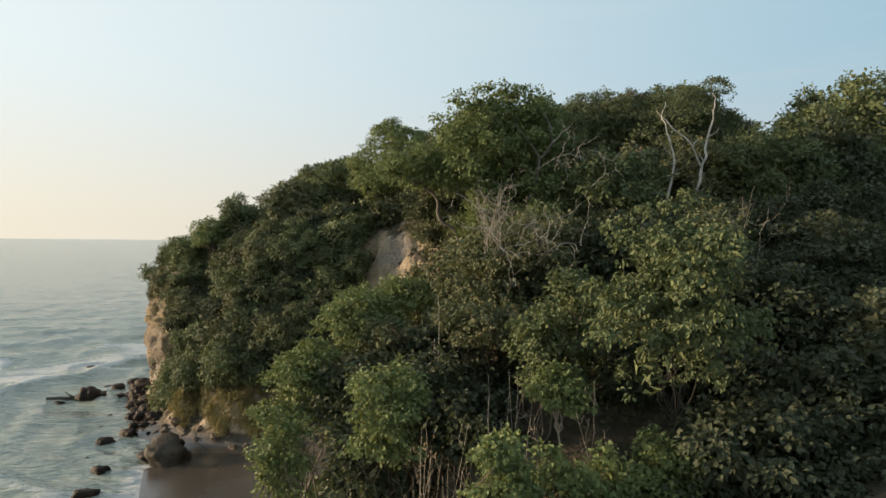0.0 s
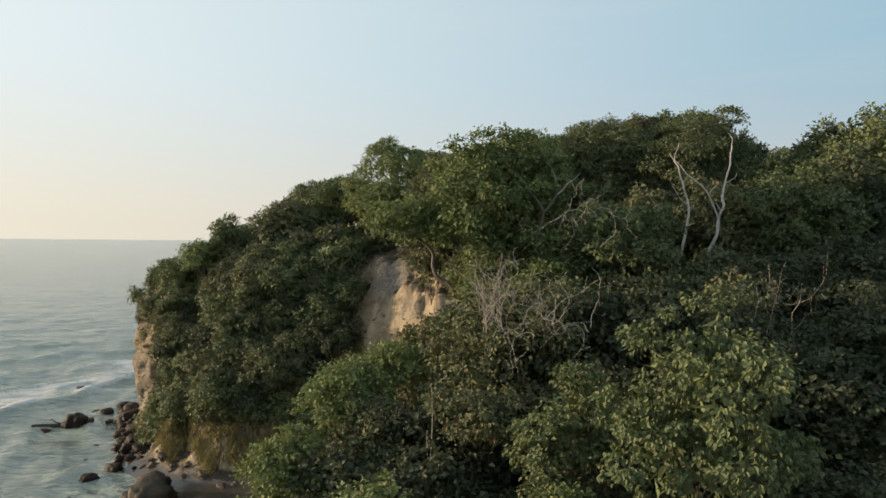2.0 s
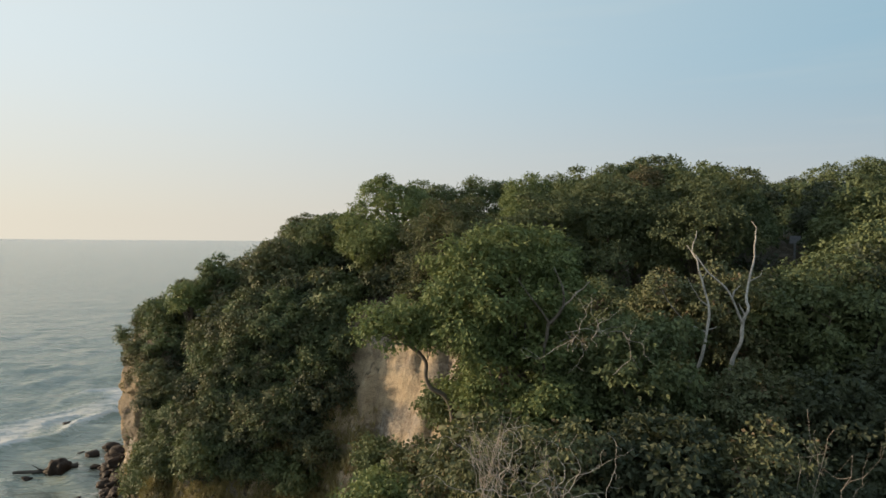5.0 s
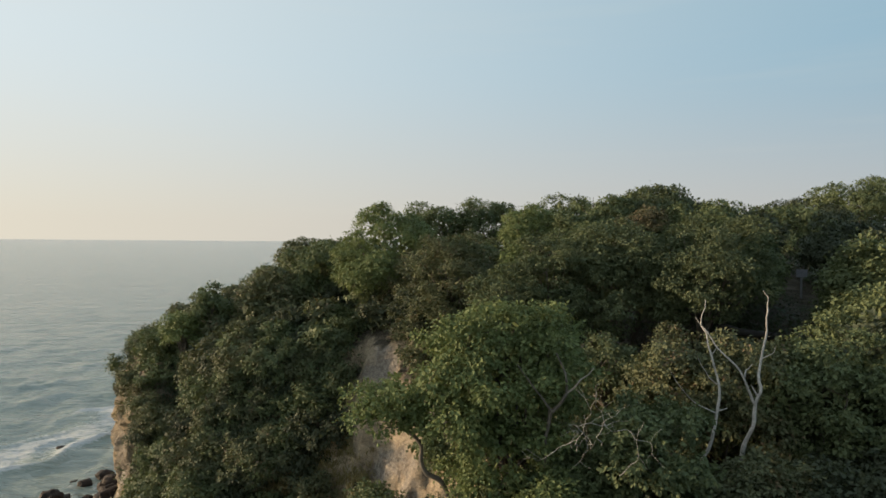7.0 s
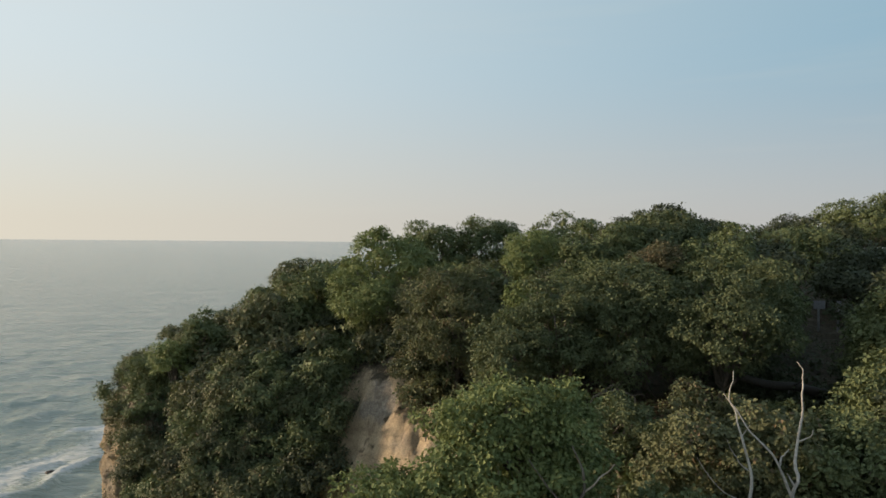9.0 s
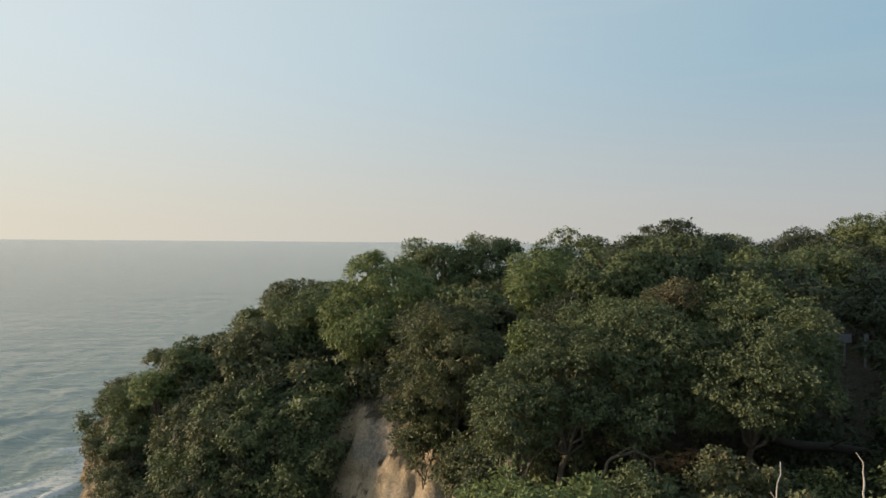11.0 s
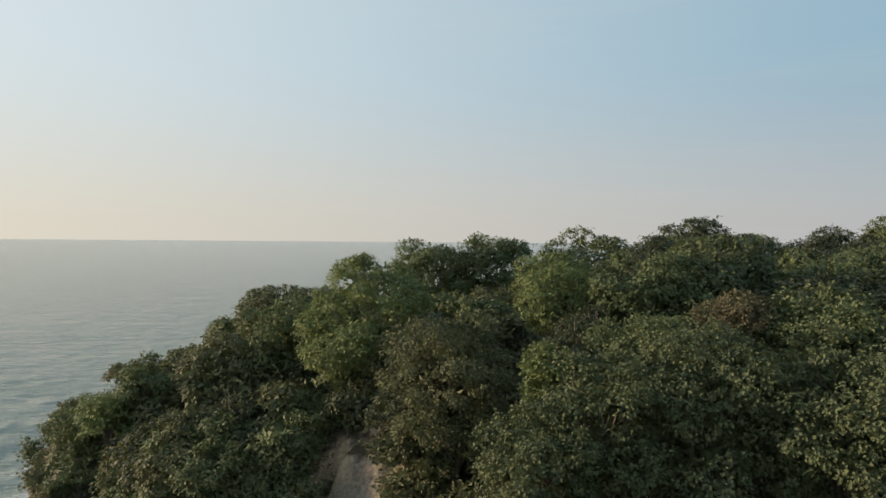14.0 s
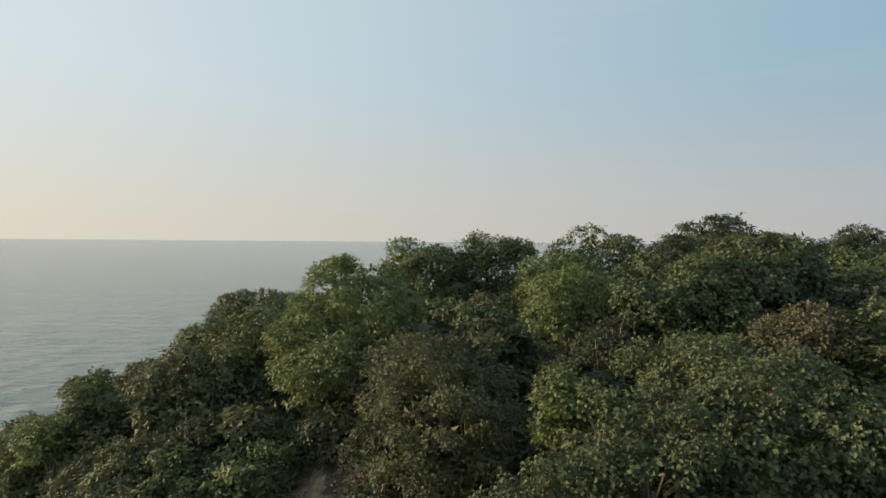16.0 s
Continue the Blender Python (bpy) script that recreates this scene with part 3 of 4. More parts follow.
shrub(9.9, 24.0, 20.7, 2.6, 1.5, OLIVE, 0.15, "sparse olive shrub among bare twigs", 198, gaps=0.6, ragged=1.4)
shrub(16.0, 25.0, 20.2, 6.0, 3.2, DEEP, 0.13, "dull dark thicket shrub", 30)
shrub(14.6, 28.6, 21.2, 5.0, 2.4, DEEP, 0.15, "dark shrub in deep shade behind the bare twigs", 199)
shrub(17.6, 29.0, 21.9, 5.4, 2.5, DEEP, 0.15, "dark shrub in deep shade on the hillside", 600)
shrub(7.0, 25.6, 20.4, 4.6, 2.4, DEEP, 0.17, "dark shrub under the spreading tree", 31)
shrub(3.4, 25.6, 20.2, 4.6, 2.4, OLIVE, 0.16, "olive shrub round the bare thicket", 32)
shrub(1.6, 27.2, 19.6, 5.0, 2.2, OLIVE, 0.16, "olive shrub on the brow of the earth face", 33)
shrub(8.0, 29.4, 23.2, 6.0, 2.5, GREEN, 0.18, "green shrub beside the spreading tree", 34)

# lighter leaf colour stands in for sun on these low shrubs
shrub(1.2, 13.7, 14.9, 3.0, 0.9, FRESH, 0.13, "leafy yellow-green shrub low on the slope", 23, fine=True, gaps=0.3)
shrub(2.7, 14.8, 14.3, 2.8, 1.0, FRESH, 0.13, "leafy yellow-green shrub low on the slope", 24, fine=True, gaps=0.3)
shrub(4.3, 15.4, 14.0, 2.8, 1.0, FRESH, 0.13, "leafy yellow-green shrub below the bright tree", 36, fine=True, gaps=0.3)
shrub(5.7, 16.0, 14.2, 3.0, 1.1, FRESH, 0.13, "leafy yellow-green shrub below the bright tree", 161, fine=True, gaps=0.3)
tree(3.25, 17.6, 15.7, 1.7, 0.75, FRESH, 0.13, "small slender tree with a thin pale stem", 186, base=(3.2, 17.2), bark=PALE_BARK, thick=0.035, fine=True, gaps=0.3)
# low shrubs with the shade put into their leaf colour
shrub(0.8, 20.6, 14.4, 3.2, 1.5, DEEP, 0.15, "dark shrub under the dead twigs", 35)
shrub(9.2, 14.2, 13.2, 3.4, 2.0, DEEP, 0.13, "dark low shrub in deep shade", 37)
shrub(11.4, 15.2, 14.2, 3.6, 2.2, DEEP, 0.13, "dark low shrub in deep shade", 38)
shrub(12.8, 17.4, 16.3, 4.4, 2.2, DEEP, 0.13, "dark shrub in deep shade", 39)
shrub(-1.6, 66.0, 22.6, 5.5, 2.4, OLIVE, 0.269, "olive shrub hanging over the earth face's brow", 141)
shrub(-4.6, 67.4, 22.4, 4.2, 2.4, OLIVE, 0.269, "olive shrub on the earth face's brow", 142)
shrub(-7.8, 68.0, 21.8, 4.2, 2.4, DEEP, 0.269, "dark shrub on the earth face's brow", 143)
shrub(2.6, 60.6, 21.4, 5.5, 2.4, OLIVE, 0.269, "olive shrub beside the earth face", 144)
shrub(3.8, 56.4, 19.6, 5.5, 2.4, GREEN, 0.24, "green shrub beside the earth face", 145)
shrub(3.6, 51.6, 17.6, 5.5, 2.4, OLIVE, 0.24, "olive shrub beside the earth face", 146)
shrub(-9.4, 63.6, 17.0, 4.6, 2.0, DEEP, 0.269, "dark shrub beside the earth face", 147)
shrub(-4.4, 52.0, 11.4, 4.0, 2.0, GREEN, 0.22, "green shrub at the foot of the earth face", 149)

shrub(-33.7, 78.4, 17.2, 3.0, 1.6, DEEP, 0.269, "dark shrub on the headland's tip", 154, thick=0.03)
shrub(-31.4, 73.2, 16.4, 4.0, 2.0, OLIVE, 0.269, "olive shrub on the headland's tip", 155, thick=0.03)
shrub(-28.6, 71.6, 17.4, 4.6, 2.3, GREEN, 0.269, "green shrub on the headland's tip", 156, thick=0.03)

shrub(-0.8, 57.6, 23.8, 6.6, 2.1, OLIVE, 0.24, "dull olive shrub hanging beside the earth face", 158)
shrub(-0.6, 61.8, 25.2, 5.0, 2.2, OLIVE, 0.24, "dull olive shrub hanging above the earth face", 159)
shrub(3.0, 54.0, 21.4, 5.0, 2.2, OLIVE, 0.24, "dull olive shrub beside the earth face", 160)

shrub(-34.2, 76.8, 13.6, 3.2, 1.2, RUSTY, 0.22, "brown dry growth hanging on the cliff", 162, base=(-32.2, 77.4), thick=0.03)
shrub(-32.6, 74.4, 12.6, 3.4, 1.3, RUSTY, 0.22, "brown dry growth hanging on the cliff", 163, base=(-30.8, 75.6), thick=0.03)
shrub(-34.9, 79.4, 13.8, 3.0, 1.0, RUSTY, 0.22, "brown dry growth hanging on the cliff", 164, base=(-33.0, 79.4), thick=0.03)
shrub(-2.4, 63.6, 22.4, 4.6, 1.6, RUSTY, 0.22, "brown dry creepers hanging beside the earth face", 165, base=(-2.0, 65.6), thick=0.03)

# growth that hides the cliff's inland end
for i, (x, y, top, wide) in enumerate(((-28.8, 68.4, 14.0, 1.6), (-28.0, 67.0, 12.0, 1.6), (-27.0, 65.8, 10.0, 1.6), (-26.4, 66.6, 13.4, 1.9), (-29.4, 69.4, 11.0, 1.0))):
    mat = (OLIVE, DEEP, GREEN)[i % 3]
    shrub(x, y, top, wide * 2, wide, mat, 0.2, ("olive", "dark green", "green")[i % 3] + " shrub hanging on the cliff's inland end", 640 + i, base=(x + 1.4, y + 1.6), thick=0.03, per=8)

# brown and grey creepers on the upper cliff
CREEP = np.random.default_rng(15)
for i in range(24):
    s = (i + CREEP.uniform(0, 1)) / 24
    x, y = np.interp(s, (0, 0.35, 1), (-36.0, -34.6, -29.6)), np.interp(s, (0, 0.35, 1), (80.5, 76.2, 70.2))
    mat = (RUSTY, OLIVE, RUSTY, RUSTY)[i % 4]
    shrub(x + 0.05, y - 0.5, CREEP.uniform(9.8, 14.6), CREEP.uniform(2.0, 3.6), CREEP.uniform(0.6, 1.0), mat, 0.17, "brown and grey creepers hanging on the cliff", 330 + i,
          base=(x + 1.6, y + 1.0), thick=0.03, per=7, gaps=0.4, group="creepers on the cliff")

shrub(2.7, 30.6, 22.3, 4.6, 2.2, FRESH, 0.16, "leafy growth hanging under the spreading tree", 166)
shrub(5.6, 30.2, 21.4, 4.2, 2.0, GREEN, 0.16, "leafy growth round the spreading tree's foot", 167)
shrub(12.2, 29.4, 21.4, 4.4, 1.9, OLIVE, 0.16, "olive shrub round the dead tree's foot", 168)

shrub(6.2, 20.8, 16.4, 3.4, 1.7, DEEP, 0.13, "dark shrub behind the bright tree", 171)
shrub(6.0, 24.0, 17.6, 3.8, 1.9, OLIVE, 0.15, "olive shrub behind the bright tree", 172)
shrub(8.2, 20.6, 16.6, 3.2, 1.6, DEEP, 0.13, "dark shrub behind the bright tree", 173)
shrub(4.0, 24.0, 17.0, 3.4, 1.7, OLIVE, 0.15, "olive shrub below the dead bush", 174)
shrub(0.2, 29.8, 18.6, 3.4, 1.7, OLIVE, 0.16, "olive shrub on the brow of the earth face", 175)
tree(31.4, 50.0, 28.0, 5.4, 3.4, GREEN, 0.24, "green tree in the closed wood", 176)
tree(8.2, 51.6, 25.4, 4.4, 2.6, DEEP, 0.22, "dark green tree in the closed wood", 177)

shrub(4.4, 28.6, 21.0, 3.6, 1.3, FRESH, 0.16, "leafy growth round the spreading tree's trunk", 180)

shrub(4.4, 50.4, 22.6, 5.4, 2.6, DEEP, 0.22, "dark shrub below the closed wood", 181)
shrub(6.8, 49.4, 23.6, 5.4, 2.4, OLIVE, 0.22, "olive shrub below the closed wood", 182)
shrub(2.2, 53.4, 20.8, 4.8, 2.0, OLIVE, 0.22, "olive shrub beside the earth face", 183)

shrub(-0.6, 31.6, 17.0, 3.6, 1.7, OLIVE, 0.16, "olive shrub below the small leaning tree", 184)
shrub(-23.6, 68.6, 17.6, 3.6, 1.9, OLIVE, 0.24, "olive shrub clinging to the headland's shoulder", 185)

# round the dead tree and to its back
shrub(11.2, 35.5, 24.4, 5.6, 2.3, OLIVE, 0.18, "yellow-olive shrub behind the dead tree", 41)
shrub(14.0, 34.4, 25.0, 6.4, 2.4, OLIVE, 0.18, "yellow-olive shrub with a rounded top", 42)
shrub(16.8, 33.0, 25.4, 6.8, 2.8, GREEN, 0.18, "dense green shrub beside the dead tree", 43)
shrub(20.6, 34.0, 25.8, 7.5, 3.2, DEEP, 0.2, "dark green shrub on the hillside", 44)
tree(23.0, 37.5, 27.0, 8.0, 4.0, GREEN, 0.22, "green tree on the hillside", 45)
tree(28.9, 42.0, 30.3, 10.0, 5.9, GREEN, 0.24, "tall green tree with a domed crown", 46)
tree(25.6, 42.6, 29.1, 7.4, 3.8, GREEN, 0.22, "green tree below a taller one", 47)

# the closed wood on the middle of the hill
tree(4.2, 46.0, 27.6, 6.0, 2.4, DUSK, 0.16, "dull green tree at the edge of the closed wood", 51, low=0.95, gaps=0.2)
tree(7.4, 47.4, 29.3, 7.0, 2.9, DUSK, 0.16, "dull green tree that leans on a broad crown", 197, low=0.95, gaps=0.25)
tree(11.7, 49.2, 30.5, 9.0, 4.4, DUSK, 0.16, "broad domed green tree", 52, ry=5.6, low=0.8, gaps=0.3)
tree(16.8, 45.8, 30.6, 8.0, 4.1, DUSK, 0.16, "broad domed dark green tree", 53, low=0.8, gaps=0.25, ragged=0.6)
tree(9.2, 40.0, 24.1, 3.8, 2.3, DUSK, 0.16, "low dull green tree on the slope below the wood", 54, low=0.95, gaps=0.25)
shrub(13.6, 40.8, 24.6, 4.6, 1.9, OLIVE, 0.17, "olive shrub in the gap of the wood", 55)
shrub(18.4, 41.8, 23.4, 4.2, 2.0, GREEN, 0.17, "green shrub below the leaning fallen trunk", 187)
shrub(16.4, 43.0, 22.9, 3.4, 1.8, DEEP, 0.17, "dark shrub below the leaning fallen trunk", 192)
shrub(20.4, 44.0, 22.7, 3.2, 1.8, DEEP, 0.17, "dark shrub below the leaning fallen trunk", 193)
shrub(23.4, 45.2, 23.2, 3.6, 2.0, DEEP, 0.17, "dark shrub in the hollow of the wood", 194)
shrub(19.6, 47.6, 24.6, 4.0, 2.2, DEEP, 0.17, "dark shrub behind the leaning fallen trunk", 195)
shrub(26.6, 47.6, 24.4, 4.4, 2.2, DEEP, 0.17, "dark shrub in the hollow of the wood", 196)
tree(18.8, 51.5, 31.8, 8.0, 3.8, GREEN, 0.2, "domed green tree on the crest", 56, ragged=0.7)
tree(11.6, 53.0, 30.3, 6.0, 3.2, GREEN, 0.16, "green tree in the closed wood", 57, low=0.95)
tree(15.0, 52.4, 31.6, 2.6, 1.9, RUSTY, 0.15, "tree with rust-brown drying leaves", 157)
tree(6.0, 53.8, 28.8, 3.4, 1.35, FRESH, 0.19, "small bright green tree in the wood", 58, low=0.95)
tree(1.6, 57.0, 29.6, 9.0, 3.4, OLIVE, 0.16, "dull olive tree with drooping dry leaves", 59, ry=3, low=0.95)
tree(-0.6, 59.5, 27.6, 8.0, 3.2, DEEP, 0.16, "dull dark green tree above the earth face", 60, low=0.95)
tree(9.6, 60.0, 29.8, 7.0, 3.4, DEEP, 0.16, "dark tree with bare twigs in its top", 61, low=0.95)
tree(9.0, 66.0, 32.5, 5.4, 3.1, FRESH, 0.22, "light green tree with a rounded crown", 62, low=0.95)
tree(14.6, 65.5, 33.3, 7.5, 4.2, GREEN, 0.24, "green tree on the crest", 63)
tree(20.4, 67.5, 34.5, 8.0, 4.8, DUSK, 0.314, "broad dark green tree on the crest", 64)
tree(25.6, 62.6, 32.0, 8.0, 4.6, DEEP, 0.314, "dark green tree in the wood", 65)
tree(22.6, 55.6, 30.4, 7.0, 4.0, GREEN, 0.26, "green tree in the wood", 66)
tree(34.6, 56.0, 30.0, 8.0, 4.0, DEEP, 0.28, "dark green tree in the wood", 67)
tree(39.0, 66.0, 32.0, 8.0, 5.0, DEEP, 0.336, "dark green tree in the wood", 68)
tree(30.0, 73.0, 33.6, 8.0, 5.0, GREEN, 0.336, "green tree in the wood", 69)

# the round-crowned tree and the far ridge
tree(-5.2, 70.5, 32.8, 12.0, 5.2, FRESH, 0.235, "round-crowned light green tree at the cliff's top", 71)
tree(-1.0, 66.5, 28.6, 7.0, 3.6, OLIVE, 0.22, "olive tree below the round crown", 72)
tree(-0.5, 90.0, 34.1, 8.0, 4.4, GREEN, 0.336, "green tree on the far ridge", 73, per=8)
tree(6.4, 91.5, 34.7, 8.0, 4.4, GREEN, 0.336, "green tree on the far ridge", 74, per=8)
tree(11.5, 84.0, 32.9, 7.0, 4.0, FRESH, 0.336, "light green tree on the far ridge", 75, per=8)
tree(17.0, 94.0, 35.6, 8.5, 5.2, GREEN, 0.358, "green tree on the far ridge", 76, per=8)
tree(22.8, 86.0, 34.6, 8.0, 4.6, DEEP, 0.336, "dark green tree on the far ridge", 77, per=8)
tree(30.6, 98.0, 36.9, 10.0, 4.8, DEEP, 0.358, "dark domed tree that stands above the ridge", 78, per=8)
tree(27.0, 92.0, 34.6, 8.0, 4.4, GREEN, 0.336, "green tree on the far ridge", 79, per=8)
tree(38.0, 101.0, 35.2, 8.0, 4.6, DEEP, 0.358, "dark green tree on the far ridge", 80, per=8)
tree(48.6, 117.0, 35.4, 8.0, 4.6, GREEN, 0.381, "green tree far along the ridge", 81, per=8)
tree(58.0, 115.0, 36.6, 9.0, 5.2, DEEP, 0.381, "dark green tree far along the ridge", 82, per=8)
tree(68.0, 114.0, 36.6, 9.0, 6.0, DEEP, 0.381, "dark green tree far along the ridge", 83, per=8)
tree(61.0, 99.0, 38.8, 9.5, 7.4, GREEN, 0.381, "wide airy tree that overtops the ridge", 84, per=8, gaps=0.2)
tree(49.0, 92.0, 35.0, 8.5, 5.6, DEEP, 0.381, "dark green tree on the ridge", 85, per=8)
tree(42.0, 82.0, 33.6, 8.5, 5.2, GREEN, 0.358, "green tree on the ridge", 86, per=8)

# the headland's back and tip
tree(-12.6, 75.5, 29.0, 8.0, 4.4, GREEN, 0.291, "green tree on the headland's back", 91)
tree(-16.2, 86.0, 29.3, 7.5, 4.4, OLIVE, 0.314, "olive tree on the headland's far side", 92)
tree(-9.6, 83.0, 29.4, 7.0, 4.0, GREEN, 0.314, "green tree on the headland's back", 93)
tree(-17.4, 73.8, 26.2, 6.5, 3.8, OLIVE, 0.28, "olive tree on the headland's shoulder", 94)
tree(-23.8, 72.8, 24.5, 5.2, 2.4, GREEN, 0.269, "small green tree with tufted twigs at the headland's end", 95, ragged=1.5, gaps=0.25)
tree(-26.4, 72.4, 21.6, 4.6, 2.6, FRESH, 0.258, "light green tree at the headland's end", 96, ragged=1.5, gaps=0.25)
shrub(-32.7, 77.6, 19.2, 4.0, 2.0, DEEP, 0.246, "dark spiky shrub on the cliff's lip", 97, thick=0.03, ragged=1.5, gaps=0.25)
shrub(-30.0, 74.6, 19.6, 4.4, 2.6, GREEN, 0.246, "green shrub on the cliff's lip", 98, thick=0.03, ragged=1.5, gaps=0.25)
shrub(-36.0, 77.2, 16.2, 3.2, 0.9, GREEN, 0.24, "green bough hanging over the cliff's edge", 99, base=(-33.6, 78.4), thick=0.03, gaps=0.45, ragged=1.6)


def off_patch(x, y):
    """Away from the bare earth face in the ravine."""
    gully = np.abs(y - 57.6 - 0.22 * (x + 9)) < 2.6
    return (((x + 3.6) / 5.0) ** 2 + ((y - 58.5) / 7.8) ** 2 > 1 + 0.3 * np.sin(x * 2.1 + y)) & ~(gully & (x > -16) & (x < -4))


NAMES = {GREEN: "green", DUSK: "dull green", OLIVE: "olive", DEEP: "dark green", FRESH: "light green", RUSTY: "brownish dry"}

# shrubs that hang on the headland's face
FACE = np.random.default_rng(5)
for i in range(112):
    along = (i + FACE.uniform(0.1, 0.9)) / 112
    x = -32.6 + 25.1 * along
    best, y = 99, 66.0
    want = 1.8 + FACE.uniform(0.0, 1.0) * (18.7 + 4.0 * along)
    for trial in np.arange(55, 80, 0.4):
        gap = abs(ground_at(x, trial) - want)
        if gap < best:
            best, y = gap, float(trial)
    if not off_patch(x, y) or x < -28.5 and ground_at(x, y) < 13 or x > -27 and ground_at(x, y) < (5.4 if x < -10 else 5):
        continue
    mat = (GREEN, DUSK, DEEP, OLIVE, GREEN, DEEP)[i * 5 % 6]
    size = FACE.uniform(1.5, 2.9)
    shrub(x, y - 0.8, ground_at(x, y) + size * 0.85, size * 1.9, size, mat, 0.25, NAMES[mat] + " shrub clinging to the headland's face", 200 + i,
          per=8, group="shrubs on the headland's face")

for i, (x, y, z) in enumerate(((-16.4, 64.0, 13.6), (-14.4, 64.2, 14.4), (-15.6, 63.2, 11.6), (-17.2, 65.6, 18.4), (-10.6, 64.4, 17.4), (-18.6, 61.8, 8.4), (-20.4, 62.0, 9.0),
                               (-12.4, 63.6, 14.0), (-13.6, 62.6, 11.8), (-18.4, 67.6, 20.0), (-15.0, 67.0, 20.0), (-11.6, 67.4, 20.0), (-23.8, 71.0, 16.6), (-10.4, 63.0, 14.6))):
    mat = (OLIVE, GREEN, DUSK)[i % 3]
    shrub(x, y - 0.7, z + 1.5, 3.2, 1.9, mat, 0.25, NAMES[mat] + " shrub clinging to the headland's face", 350 + i, base=(x, y + 0.4), per=8, group="shrubs on the headland's face")

# low growth on the headland's back
BACK = np.random.default_rng(7)
spots = []
for _ in range(1500):
    x, y = BACK.uniform(-35, 6), BACK.uniform(64, 94)
    g = ground_at(x, y)
    if g < 13 or y > 80 and -20 < x < 0 or not off_patch(x, y) or min([math.hypot(x - a, y - b) for a, b in spots] + [9]) < 3.4:
        continue
    spots.append((x, y))
for i, (x, y) in enumerate(spots):
    mat = (DEEP, OLIVE, GREEN, OLIVE)[i % 4]
    tall = BACK.uniform(2.0, 3.2)
    shrub(x, y, ground_at(x, y) + tall, tall * 1.1, BACK.uniform(1.9, 2.5), mat, 0.42, NAMES[mat] + " shrub on the headland's back", 700 + i,
          per=9, group="shrubs on the headland's back")

# the scrub that closes the slopes between the taller growth
SCRUB = np.random.default_rng(6)
spots = []
for _ in range(2500):
    x, y = SCRUB.uniform(-12, 27), SCRUB.uniform(9, 62)
    g = ground_at(x, y)
    if g < 4.5 or not off_patch(x, y) or (y > 42 and x > 7) or x < 2.2 - 0.294 * y or y < 22 or x > 0.7 * y + 1 or (x > 6 and y < 21) or min([math.hypot(x - a, y - b) for a, b in spots] + [9]) < (2.9 if y < 26 else 3.7):
        continue
    spots.append((x, y))
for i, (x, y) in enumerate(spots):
    # darker leaves paint the shade on the near and right-hand slope
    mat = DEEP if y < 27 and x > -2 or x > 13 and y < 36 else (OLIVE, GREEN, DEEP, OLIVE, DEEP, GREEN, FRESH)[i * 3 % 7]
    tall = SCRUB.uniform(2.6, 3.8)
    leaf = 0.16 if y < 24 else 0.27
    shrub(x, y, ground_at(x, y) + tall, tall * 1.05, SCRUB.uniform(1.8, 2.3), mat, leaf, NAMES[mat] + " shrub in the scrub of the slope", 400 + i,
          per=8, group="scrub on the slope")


# ---- undergrowth ----
def undergrowth(name, label, mat, count, area, seed, leaf, rise, keep):
    """Low leaf tufts over the ground in an area, where keep(x, y, z, up) allows."""
    r = np.random.default_rng(seed)
    (x0, x1), (y0, y1) = area
    p = np.stack([r.uniform(x0, x1, count), r.uniform(y0, y1, count)], 1)
    z = ground_height(p)
    e = 0.4
    gx = (ground_height(p + (e, 0)) - ground_height(p - (e, 0))) / (2 * e)
    gy = (ground_height(p + (0, e)) - ground_height(p - (0, e))) / (2 * e)
    nor = np.stack([-gx, -gy, np.ones(count)], 1)
    nor /= np.linalg.norm(nor, axis=1)[:, None]
    ok = keep(p[:, 0], p[:, 1], z, nor[:, 2])
    pts = np.column_stack([p, z])[ok] + nor[ok] * r.uniform(0.1, rise, (ok.sum(), 1))
    v, f = leaves(r, pts, nor[ok], leaf, leaf * 1.5, 6, None)
    return tagged(mesh_object(name, v, f, mat), label, "undergrowth", kind="stuff")


# dark leaf colour stands in for shade in the gaps
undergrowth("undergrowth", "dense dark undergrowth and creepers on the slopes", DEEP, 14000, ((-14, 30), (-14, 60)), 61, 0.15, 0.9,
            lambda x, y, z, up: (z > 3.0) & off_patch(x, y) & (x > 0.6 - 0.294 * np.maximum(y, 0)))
undergrowth("undergrowth", "creepers and low scrub over the headland", OLIVE, 9000, ((-38, 10), (56, 100)), 62, 0.26, 0.9,
            lambda x, y, z, up: (z > 4.5 + 2 * np.sin(x)) & off_patch(x, y) & (x > -33))
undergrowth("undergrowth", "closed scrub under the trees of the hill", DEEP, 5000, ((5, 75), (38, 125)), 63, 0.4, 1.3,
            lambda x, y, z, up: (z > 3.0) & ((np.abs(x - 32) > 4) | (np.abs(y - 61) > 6)))


